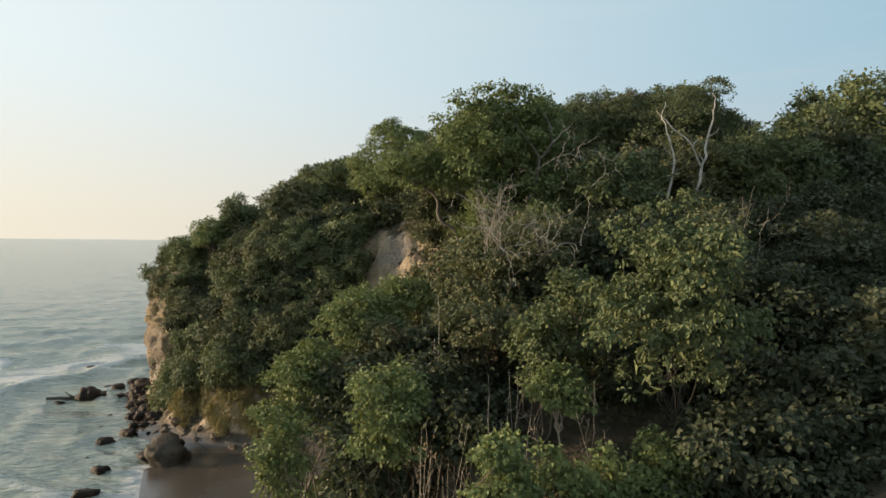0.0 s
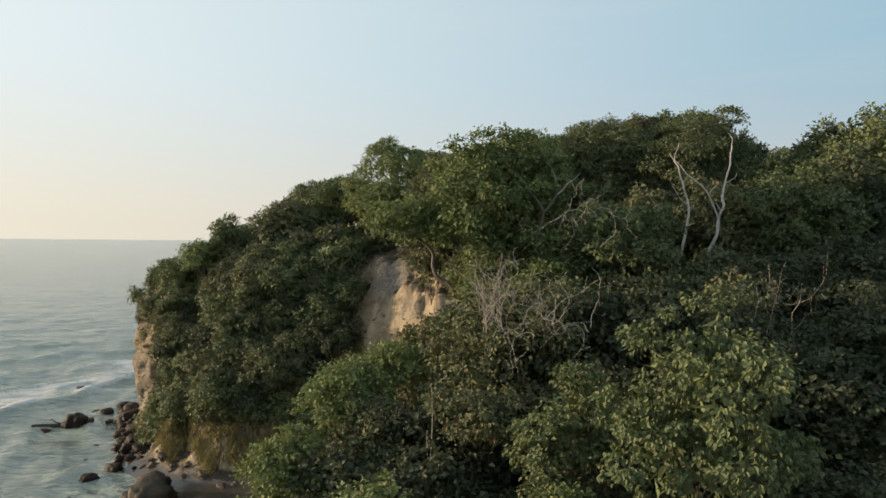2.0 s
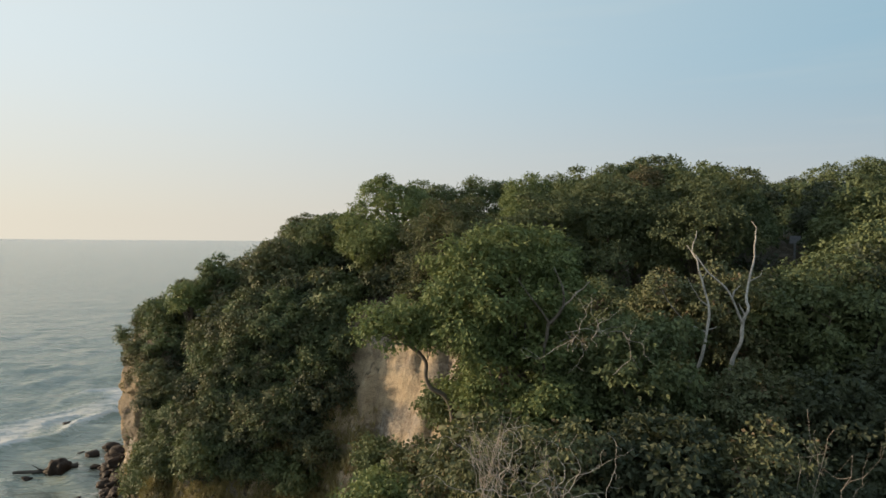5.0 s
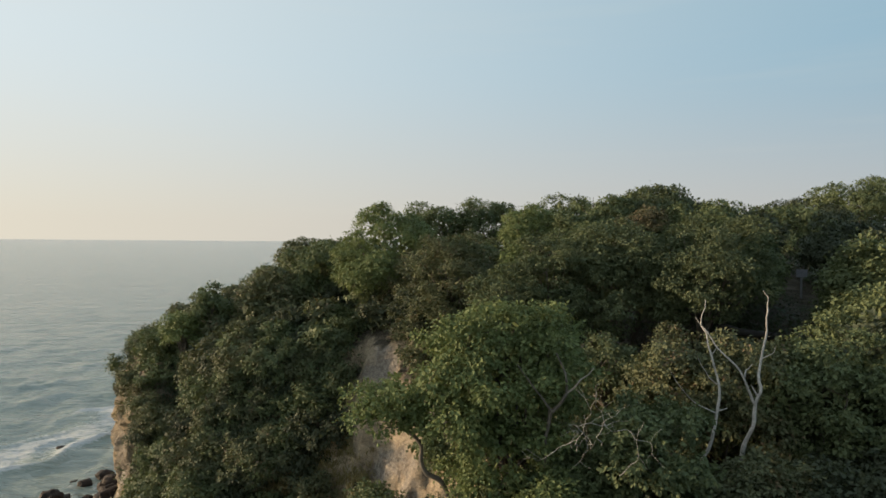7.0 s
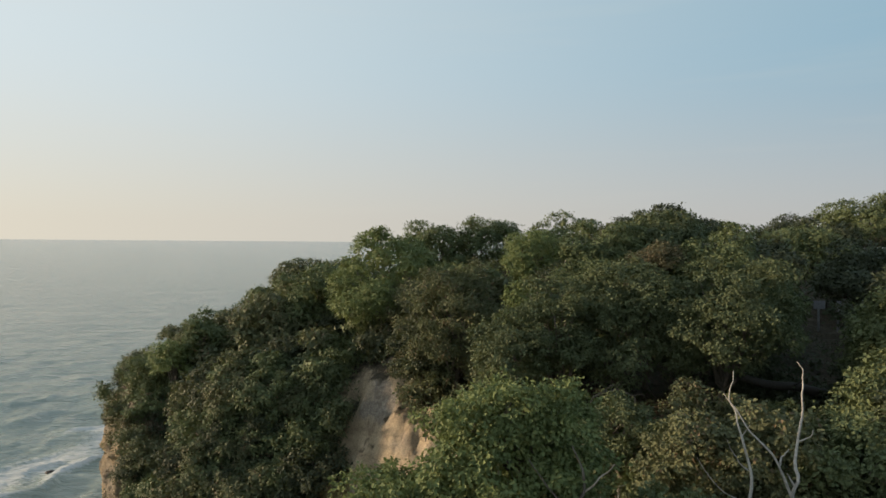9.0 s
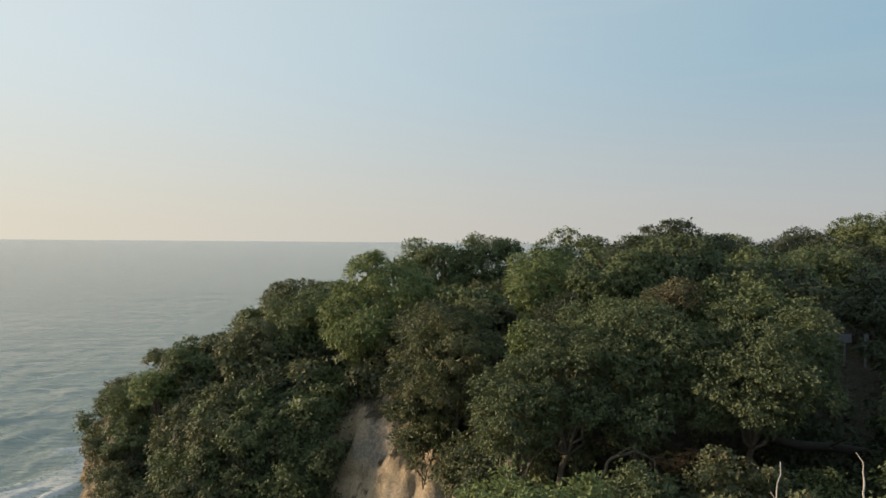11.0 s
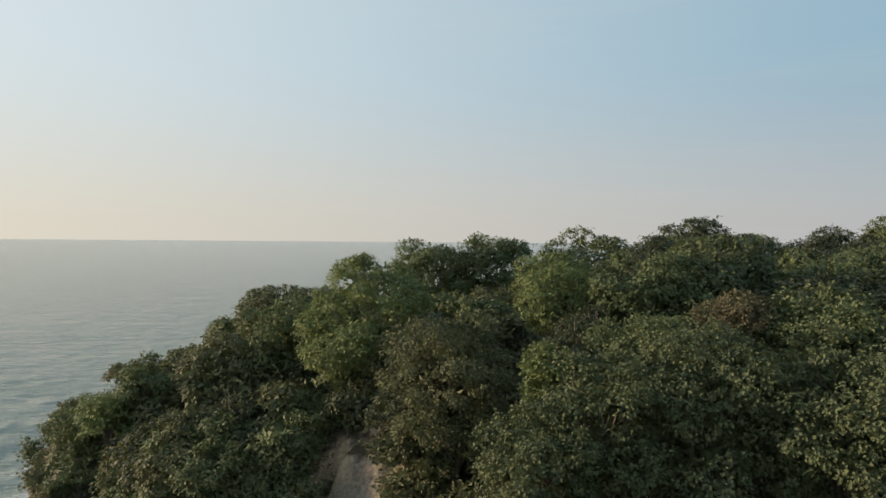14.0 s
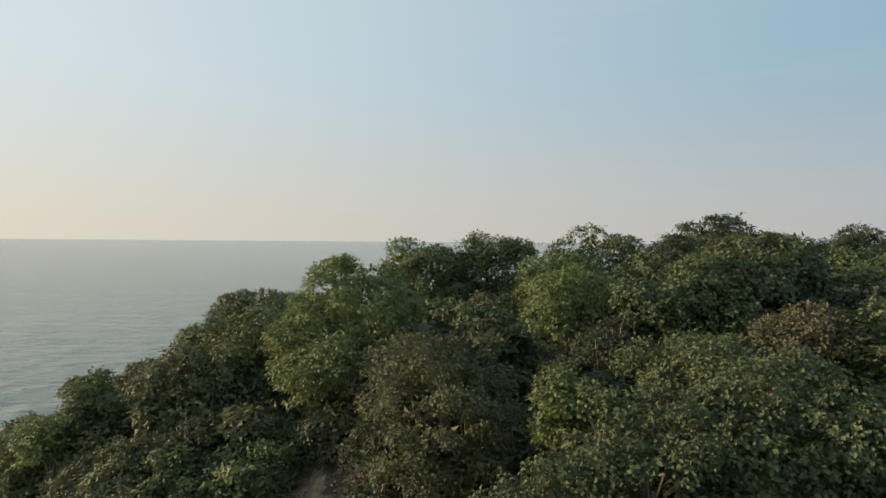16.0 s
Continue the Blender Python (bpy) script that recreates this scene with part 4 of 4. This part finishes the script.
# ---- dead wood ----
def bare_tree(name, category, label, paths, mat, sides=7):
    """Bare wood with no leaves; paths of (points, thick end, thin end). The first one's foot is the base."""
    home = np.array(paths[0][0][0], float)
    ob = thing(name, *home, label, category)
    for i, (pts, thick, thin) in enumerate(paths):
        pts = np.array(pts, float)
        s = np.linspace(0, len(pts) - 1, len(pts) * 4)
        fine = np.stack([np.interp(s, np.arange(len(pts)), pts[:, k]) for k in range(3)], 1)
        soft = fine.copy()
        for _ in range(3):
            soft[1:-1] = (soft[:-2] + 2 * soft[1:-1] + soft[2:]) / 4
        r = np.random.default_rng(i + 3)
        kink = r.normal(size=(len(pts) * 2, 3)) * (0.035 + thick * 0.2)
        soft += np.stack([np.interp(s, np.linspace(0, len(pts) - 1, len(pts) * 2), kink[:, k]) for k in range(3)], 1) * np.minimum(s, 1)[:, None]
        v, f = tubes([(soft, np.linspace(thick, thin, len(soft)) * (1 + 0.08 * np.sin(s * 5)))], sides)
        mesh_object("trunk" if i < 2 else "branch", v - home, f, mat, ob, smooth=True)
    return ob


bare_tree("dead_tree", "dead tree", "bleached dead tree with two bare twisted trunks", [
    ([(10.3, 31.0, ground_at(10.3, 31.0) - 0.2), (10.45, 31.0, 20.5), (11.28, 31.2, 22.0), (11.44, 31.5, 23.2), (11.42, 32.0, 24.2), (11.39, 32.6, 25.1), (11.5, 33.2, 25.9), (11.78, 33.6, 26.5)], 0.08, 0.014),
    ([(11.8, 30.8, ground_at(11.8, 30.8) - 0.2), (12.0, 30.8, 20.6), (12.2, 30.8, 21.6), (12.57, 30.8, 22.7), (12.89, 31.2, 23.5), (13.25, 31.8, 24.6), (13.87, 32.6, 25.8), (14.16, 33.0, 26.4), (14.05, 33.4, 27.0)], 0.1, 0.014),
    ([(12.5, 30.8, 22.8), (12.09, 31.0, 24.0), (11.6, 31.6, 24.7), (11.3, 32.4, 25.4), (11.0, 32.8, 25.9)], 0.05, 0.015),
    ([(12.2, 31.0, 23.8), (12.4, 31.2, 24.1), (12.6, 31.2, 24.2)], 0.04, 0.012),
    ([(12.7, 31.0, 23.1), (12.5, 31.0, 23.5)], 0.045, 0.015),
    ([(11.4, 31.6, 23.4), (11.0, 31.5, 23.7), (10.5, 31.4, 24.5)], 0.03, 0.01),
    ([(11.3, 31.3, 22.3), (10.2, 31.2, 22.8), (9.3, 31.0, 24.0)], 0.03, 0.01),
    ([(13.2, 31.7, 24.4), (13.6, 31.6, 24.6), (13.75, 31.6, 24.95)], 0.03, 0.01),
    ([(11.3, 31.3, 22.4), (11.75, 31.2, 22.55)], 0.035, 0.012),
    ([(11.42, 32.2, 24.4), (11.7, 32.2, 24.85)], 0.025, 0.008)], BLEACHED)

bare_tree("dead_branch", "dead branch", "arched brown dead branch under a broad tree", [
    ([(8.5, 45.0, ground_at(8.5, 45.0) - 0.2), (8.6, 44.8, 22.0), (8.9, 44.6, 22.8), (9.6, 44.5, 23.15), (10.4, 44.5, 23.2), (11.2, 44.4, 22.9), (11.5, 44.3, 22.3), (11.6, 44.2, 21.4)], 0.1, 0.03),
    ([(9.3, 44.5, 23.05), (9.8, 44.3, 23.5), (10.3, 44.2, 23.6)], 0.04, 0.012),
    ([(11.1, 44.4, 22.95), (11.6, 44.2, 23.1), (11.9, 44.1, 22.7)], 0.03, 0.01)], BARK)


def thicket(x, y, z, wide, tall, count, thick, mat, label, seed, name="dead_bush", upright=0.6, crook=0.16, forks=3):
    """A tangle of bare crooked branches that fork from one foot."""
    r = np.random.default_rng(seed)
    g = min(ground_at(x, y) - 0.1, z - tall)
    ob = thing(name, x, y, g, label, "dead bush")
    home = np.array((x, y, g))
    paths = []
    for _ in range(count):
        foot = home + np.array((*r.normal(size=2) * wide * 0.12, 0))
        end = np.array((x, y, z)) + np.array((*r.normal(size=2) * wide * 0.5, r.uniform(-0.6, 0.25) * tall))
        stem = wander(r, foot, end, 12, crook * 0.6)
        paths.append((stem, np.linspace(thick, thick * 0.3, 12)))
        for _ in range(forks):
            k = r.integers(5, 11)
            way = r.normal(size=3) * np.array((1, 1, 0.7)) + (0, 0, upright)
            tip = stem[k] + way / np.linalg.norm(way) * r.uniform(0.25, 0.6) * wide
            side = wander(r, stem[k], tip, 7, crook * 0.45)
            paths.append((side, np.linspace(thick * 0.5, thick * 0.15, 7)))
            for _ in range(2):
                j = r.integers(2, 6)
                way = r.normal(size=3) + (0, 0, upright)
                paths.append((wander(r, side[j], side[j] + way * wide * 0.13, 5, crook * 0.2), np.linspace(thick * 0.25, thick * 0.1, 5)))
    v, f = tubes(paths, 5)
    mesh_object("branch", v - home, f, mat, ob, smooth=True)
    return ob


def brush_fan(label, foot, wide, tall, count, loops, seed):
    """A dead bush: a fan of thin straight rods and a few crooked looping boughs, out of one foot."""
    r = np.random.default_rng(seed)
    home = np.array(foot, float)
    ob = thing("dead_bush", *home, label, "dead bush")
    rods, boughs = [], []
    for i in range(count):
        end = home + np.array((-wide * r.uniform(-0.25, 0.8), r.normal() * 0.5, tall * r.uniform(0.45, 1.0)))
        rod = wander(r, home + r.normal(size=3) * 0.3, end, 8, 0.1)
        rods.append((rod, np.linspace(0.009, 0.004, 8)))
        for k in (4, 5, 6):
            way = r.normal(size=3) * np.array((1, 0.8, 0.5)) + (-0.2, 0, 0.6)
            rods.append((wander(r, rod[k], rod[k] + way * 0.22, 4, 0.02), np.linspace(0.005, 0.003, 4)))
    for i in range(loops):
        start = home + np.array((r.uniform(-0.6, 1.6), r.normal() * 0.4, r.uniform(-0.8, 0.8)))
        turn, way, line = r.uniform(-1.2, 1.2), r.uniform(0, 3.14), [start]
        for k in range(16):
            way += r.normal() * 0.4 + turn * 0.1
            line.append(line[-1] + np.array((math.cos(way), r.normal() * 0.3, math.sin(way))) * 0.13)
        boughs.append((np.array(line), np.linspace(0.012, 0.004, 17)))
        for k in (4, 7, 10, 13):
            e = line[k] + r.normal(size=3) * np.array((0.3, 0.2, 0.3))
            boughs.append((wander(r, line[k], e, 5, 0.04), np.linspace(0.006, 0.003, 5)))
    for paths, mat in ((rods, TWIG), (boughs, BLEACHED)):
        v, f = tubes(paths, 5)
        mesh_object("branch", v - home, f, mat, ob, smooth=True)
    return ob


brush_fan("bleached dead bush with a fan of thin twigs", (2.0, 22.4, 19.0), 1.9, 2.4, 30, 8, 71)
brush_fan("bleached dead bush with looping boughs", (3.5, 22.4, 18.9), 1.2, 1.8, 8, 8, 72)
thicket(10.7, 22.8, 20.9, 2.6, 2.2, 6, 0.012, TWIG, "leafless bush with pale twigs in the scrub", 73)
thicket(1.4, 17.0, 15.4, 1.1, 3.2, 10, 0.016, PALE_BARK, "leafless grey sapling with fine upright twigs", 74, upright=1.6, crook=0.07)
thicket(3.9, 16.6, 14.9, 0.7, 2.4, 5, 0.015, PALE_BARK, "leafless pale sapling on the slope", 75, upright=1.8, crook=0.06)
thicket(-0.45, 22.3, 17.0, 0.35, 2.6, 2, 0.026, BLEACHED, "thin bleached dead stem that forks", 76, upright=2.0, crook=0.14, forks=1)
thicket(-0.4, 15.6, 14.2, 1.4, 2.6, 16, 0.014, PALE_BARK, "leafless grey brush low on the slope", 77, upright=1.6, crook=0.07)
brush_fan("fallen bleached boughs below the spreading tree", (5.2, 27.4, 22.2), 0.8, 0.5, 3, 8, 78)
thicket(-4.6, 66.0, 24.0, 1.2, 2.6, 6, 0.03, PALE_BARK, "leafless bush on the brow of the earth face", 79)
thicket(12.4, 40.2, 23.4, 1.3, 2.4, 5, 0.018, BARK, "leafless brown bush at the wood's edge", 81, upright=0.4)
thicket(9.2, 60.0, 29.6, 2.6, 3.4, 9, 0.03, PALE_BARK, "tree top with bare grey twigs", 80, upright=1.2)

# ---- the shore ----
def boulder_mesh(seed, mat=ROCK):
    r = np.random.default_rng(seed)
    bm = bmesh.new()
    bmesh.ops.create_icosphere(bm, subdivisions=3, radius=1.0)
    co = np.array([v.co[:] for v in bm.verts])
    lump, chip = Waves(seed, 1.6, 12, 3), Waves(seed + 50, 0.5, 16, 3)
    grow = 1 + 0.2 * lump(co) + 0.09 * chip(co)
    for _ in range(9):  # flat broken faces
        n = r.normal(size=3)
        n /= np.linalg.norm(n)
        cut = r.uniform(0.55, 0.85)
        grow = np.minimum(grow, cut / np.maximum(co @ n, 0.05) + 0.06 * chip(co))
    for v, s in zip(bm.verts, grow):
        v.co *= s
    me = bpy.data.meshes.new("boulder")
    bm.to_mesh(me)
    bm.free()
    me.polygons.foreach_set("use_smooth", np.ones(len(me.polygons), bool))
    me.materials.append(mat)
    return me


BOULDERS = [boulder_mesh(s) for s in (1, 2, 3, 4, 5)]
EARTH_BLOCKS = [boulder_mesh(s, EARTH) for s in (6, 7, 8)]

MOSSY_BLOCK = boulder_mesh(4, rock_material("mossy_brown_rock", (0.03, 0.024, 0.017), (0.062, 0.05, 0.036), (0.11, 0.094, 0.066)))


def boulder(x, y, wide, deep, tall, turn, label="dark wet boulder at the sea's edge", sink=0.3):
    ob = new("boulder", BOULDERS[int(abs(x * 7 + y * 3)) % 5])
    z = max(ground_at(x, y), -0.15) + tall * (0.5 - sink)
    ob.matrix_world = pose(x, y, z, 8, 5, turn) @ Matrix.Diagonal((wide / 2, deep / 2, tall / 2, 1))
    return tagged(ob, label, "boulder", "boulders on the shore")


boulder(-23.5, 53.8, 4.3, 3.8, 3.2, 65, "large brown boulder with a mossy top on the strand").data = MOSSY_BLOCK
boulder(-25.0, 54.6, 2.4, 2.0, 1.5, 75, "dark boulder half in the shallow water")
boulder(-24.4, 57.0, 2.6, 2.0, 1.6, 200, "brown boulder below the earth bank")
boulder(-42.0, 75.6, 3.0, 2.6, 2.7, 50, "dark boulder standing in the surf")
boulder(-44.4, 73.4, 1.4, 1.0, 0.6, 10, "low dark rock in the surf")
for i, (x, y, wide) in enumerate(((-41.2, 80.6, 2.2), (-40.2, 83.2, 2.6), (-38.4, 79.6, 2.4), (-38.9, 77.0, 1.5), (-37.2, 77.6, 2.0), (-36.4, 75.0, 2.3),
                                  (-35.4, 72.8, 1.8), (-34.2, 70.6, 2.0), (-33.4, 68.6, 1.6), (-32.4, 66.6, 1.9), (-31.2, 63.8, 1.6), (-30.6, 61.4, 2.2))):
    boulder(x, y, wide, wide * 0.8, wide * 0.6, i * 47, "dark weed-covered boulder at the cliff's foot")
for i, (x, y, wide) in enumerate(((-31.4, 59.2, 1.9), (-29.6, 62.8, 1.4), (-28.2, 51.8, 1.9), (-26.2, 46.8, 2.3), (-33.1, 48.4, 1.0), (-32.7, 56.9, 0.6),
                                  (-43.2, 81.4, 1.1), (-51.8, 93.6, 1.6), (-29.0, 57.6, 0.6), (-31.0, 55.0, 0.5), (-34.6, 64.0, 0.7), (-36.0, 68.4, 0.8), (-39.6, 72.6, 0.7))):
    boulder(x, y, wide, wide * 0.75, wide * 0.55, i * 61 + 15, "dark rock awash in the shallow water")
for i in range(105):
    r = np.random.default_rng(900 + i)
    s = r.uniform(0, 1)
    x, y = -39.4 + 11.5 * s + r.normal() * 0.8, 83 - 21 * s + r.normal() * 0.8
    if ground_at(x, y) > 1.1:
        continue
    boulder(x, y, *((0.5 + 2.7 * r.uniform(0, 1) ** 2.0) * np.array((1, r.uniform(0.5, 0.9), r.uniform(0.4, 0.65)))), r.uniform(0, 360), "small dark rock among the boulders")

# crumbled earth blocks along the back of the strand
for i in range(26):
    r = np.random.default_rng(1300 + i)
    s = (i + r.uniform(0, 1)) / 26
    x, y = np.interp(s, (0, 0.5, 1), (-28.6, -24.4, -18.0)) + r.normal() * 0.5, np.interp(s, (0, 0.5, 1), (63.4, 60.4, 56.6)) + r.normal() * 0.7
    ob = boulder(x, y, *(r.uniform(0.5, 1.9) * np.array((1, 0.8, 0.6))), r.uniform(0, 360), "crumbled ochre earth block at the foot of the slope", 0.72)
    ob.data = EARTH_BLOCKS[i % 3]

log_path = wander(np.random.default_rng(3), (-46.6, 74.4, 0.25), (-40.6, 76.4, 0.5), 14, 0.06)
v, f = tubes([(log_path, np.linspace(0.16, 0.3, 14)), (wander(np.random.default_rng(4), log_path[6], (-44.6, 74.6, 1.0), 5, 0.03), np.linspace(0.09, 0.03, 5))], 10)
home = np.array((-43.5, 75.3, 0.0))
log = thing("driftwood_log", *home, "dark wet driftwood log lying against a boulder", "driftwood")
mesh_object("trunk", v - home, f, DRIFT, log, smooth=True)


# ---- dry grass on the foot of the headland ----
def grass(label, mat, count, area, seed, tall, keep):
    r = np.random.default_rng(seed)
    (x0, x1), (y0, y1) = area
    p = np.stack([r.uniform(x0, x1, count), r.uniform(y0, y1, count)], 1)
    z = ground_height(p)
    ok = keep(p[:, 0], p[:, 1], z)
    foot = np.repeat(np.column_stack([p, z])[ok], 10, 0)
    n = len(foot)
    foot[:, :2] += r.normal(size=(n, 2)) * 0.18
    way = np.column_stack([r.normal(size=(n, 2)) * 0.35, np.ones(n)])
    ln = tall * r.uniform(0.5, 1.3, (n, 1))
    side = np.column_stack([r.normal(size=(n, 2)), np.zeros(n)])
    side *= 0.03 / np.linalg.norm(side, axis=1)[:, None]
    mid = foot + way * ln * 0.55
    end = mid + (way * 0.4 + np.column_stack([r.normal(size=(n, 2)) * 0.4, np.zeros(n)])) * ln * 0.8
    v = np.stack([foot - side, foot + side, mid + side * 0.8, end, mid - side * 0.8], 1).reshape(-1, 3)
    i = np.arange(n)[:, None] * 5
    f = np.concatenate([i + np.array(t) for t in ((0, 1, 2), (0, 2, 4), (4, 2, 3))])
    return tagged(mesh_object("dry_grass", v, f, mat), label, "grass", kind="stuff")


grass("tall straw-coloured dry grass on the foot of the headland", STRAW, 11500, ((-35, -8), (50, 70)), 81, 0.9,
      lambda x, y, z: (z > 1.7 + 0.7 * np.sin(x * 2 + y)) & (z < 7.4 + 1.2 * np.sin(x * 0.8)))
grass("thin dry grass in the gully below the earth face", STRAW, 2600, ((-19, -5), (51, 62)), 83, 0.7,
      lambda x, y, z: (z > 1.6) & (z < 12.5 + 1.5 * np.sin(x * 1.3)))
grass("dry grass tufts on the cliff's edge", STRAW, 1600, ((-38, -30), (66, 84)), 82, 0.6, lambda x, y, z: z > 9)


# ---- the weathered notice board among the trees ----
def notice_board(x, y, z, wide, tall, label):
    g = ground_at(x, y)
    ob = thing("notice_board", x, y, g, label, "sign")
    pale, dull = plain_material("faded_white_paint", (0.17, 0.17, 0.18)), plain_material("weathered_post_wood", (0.2, 0.2, 0.2))
    for name, size, place, mat in (("board", (wide, 0.05, tall), (0, 0, z - g), pale), ("post", (0.16, 0.12, z - g - tall * 0.3), (0, 0.09, (z - g - tall * 0.3) / 2), dull)):
        bm = bmesh.new()
        bmesh.ops.create_cube(bm, size=1.0)
        bmesh.ops.scale(bm, vec=size, verts=bm.verts)
        bmesh.ops.bevel(bm, geom=bm.edges[:], offset=0.015, segments=2, affect="EDGES")
        bmesh.ops.translate(bm, vec=place, verts=bm.verts)
        me = bpy.data.meshes.new(name)
        bm.to_mesh(me)
        bm.free()
        me.materials.append(mat)
        new(name, me).parent = ob
    return ob


notice_board(32.2, 62.4, 26.4, 1.0, 0.7, "small pale weathered notice board on a post")
notice_board(34.0, 62.6, 26.5, 0.4, 0.45, "tiny pale weathered sign on a thin post")


# ---- a thick fallen trunk and a slatted bench in the deep shade of the wood ----
log_path = wander(np.random.default_rng(21), (17.0, 44.3, 24.1), (28.6, 47.5, 21.1), 18, 0.07)
v, f = tubes([(log_path, np.linspace(0.2, 0.34, 18)), (wander(np.random.default_rng(22), log_path[5], log_path[5] + (0.5, -0.9, 0.7), 5, 0.03), np.linspace(0.07, 0.02, 5))], 10)
home = np.array((21.5, 45.5, ground_at(21.5, 45.5)))
fallen = thing("fallen_trunk", *home, "thick brown fallen trunk leaning in deep shade", "fallen trunk")
# the wood's shade on the trunk comes from this dark bark colour
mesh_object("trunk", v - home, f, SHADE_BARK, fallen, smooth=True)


def slatted_bench(x, y, z):
    """A small bench of pale boards on two posts."""
    g = min(ground_at(x, y), z - 0.75)
    ob = thing("bench", x, y, g, "small pale slatted wooden bench in the shade of trees", "bench")
    pale = plain_material("pale_weathered_boards", (0.42, 0.41, 0.39))
    boards = [("slat", (1.1, 0.03, 0.14), (0, 0.16, z - g + 0.02 + 0.2 * k)) for k in range(2)]
    boards += [("seat_board", (1.1, 0.13, 0.03), (0, -0.18 + 0.16 * k, z - g - 0.25)) for k in range(2)]
    boards += [("post", (0.07, 0.07, z - g + 0.3), (side, 0.2, (z - g + 0.3) / 2)) for side in (-0.45, 0.45)]
    for name, size, place in boards:
        bm = bmesh.new()
        bmesh.ops.create_cube(bm, size=1.0)
        bmesh.ops.scale(bm, vec=size, verts=bm.verts)
        bmesh.ops.bevel(bm, geom=bm.edges[:], offset=0.006, segments=1, affect="EDGES")
        bmesh.ops.translate(bm, vec=place, verts=bm.verts)
        me = bpy.data.meshes.new(name)
        bm.to_mesh(me)
        bm.free()
        me.materials.append(pale)
        new(name, me).parent = ob
    return ob


slatted_bench(23.3, 39.4, 21.0)
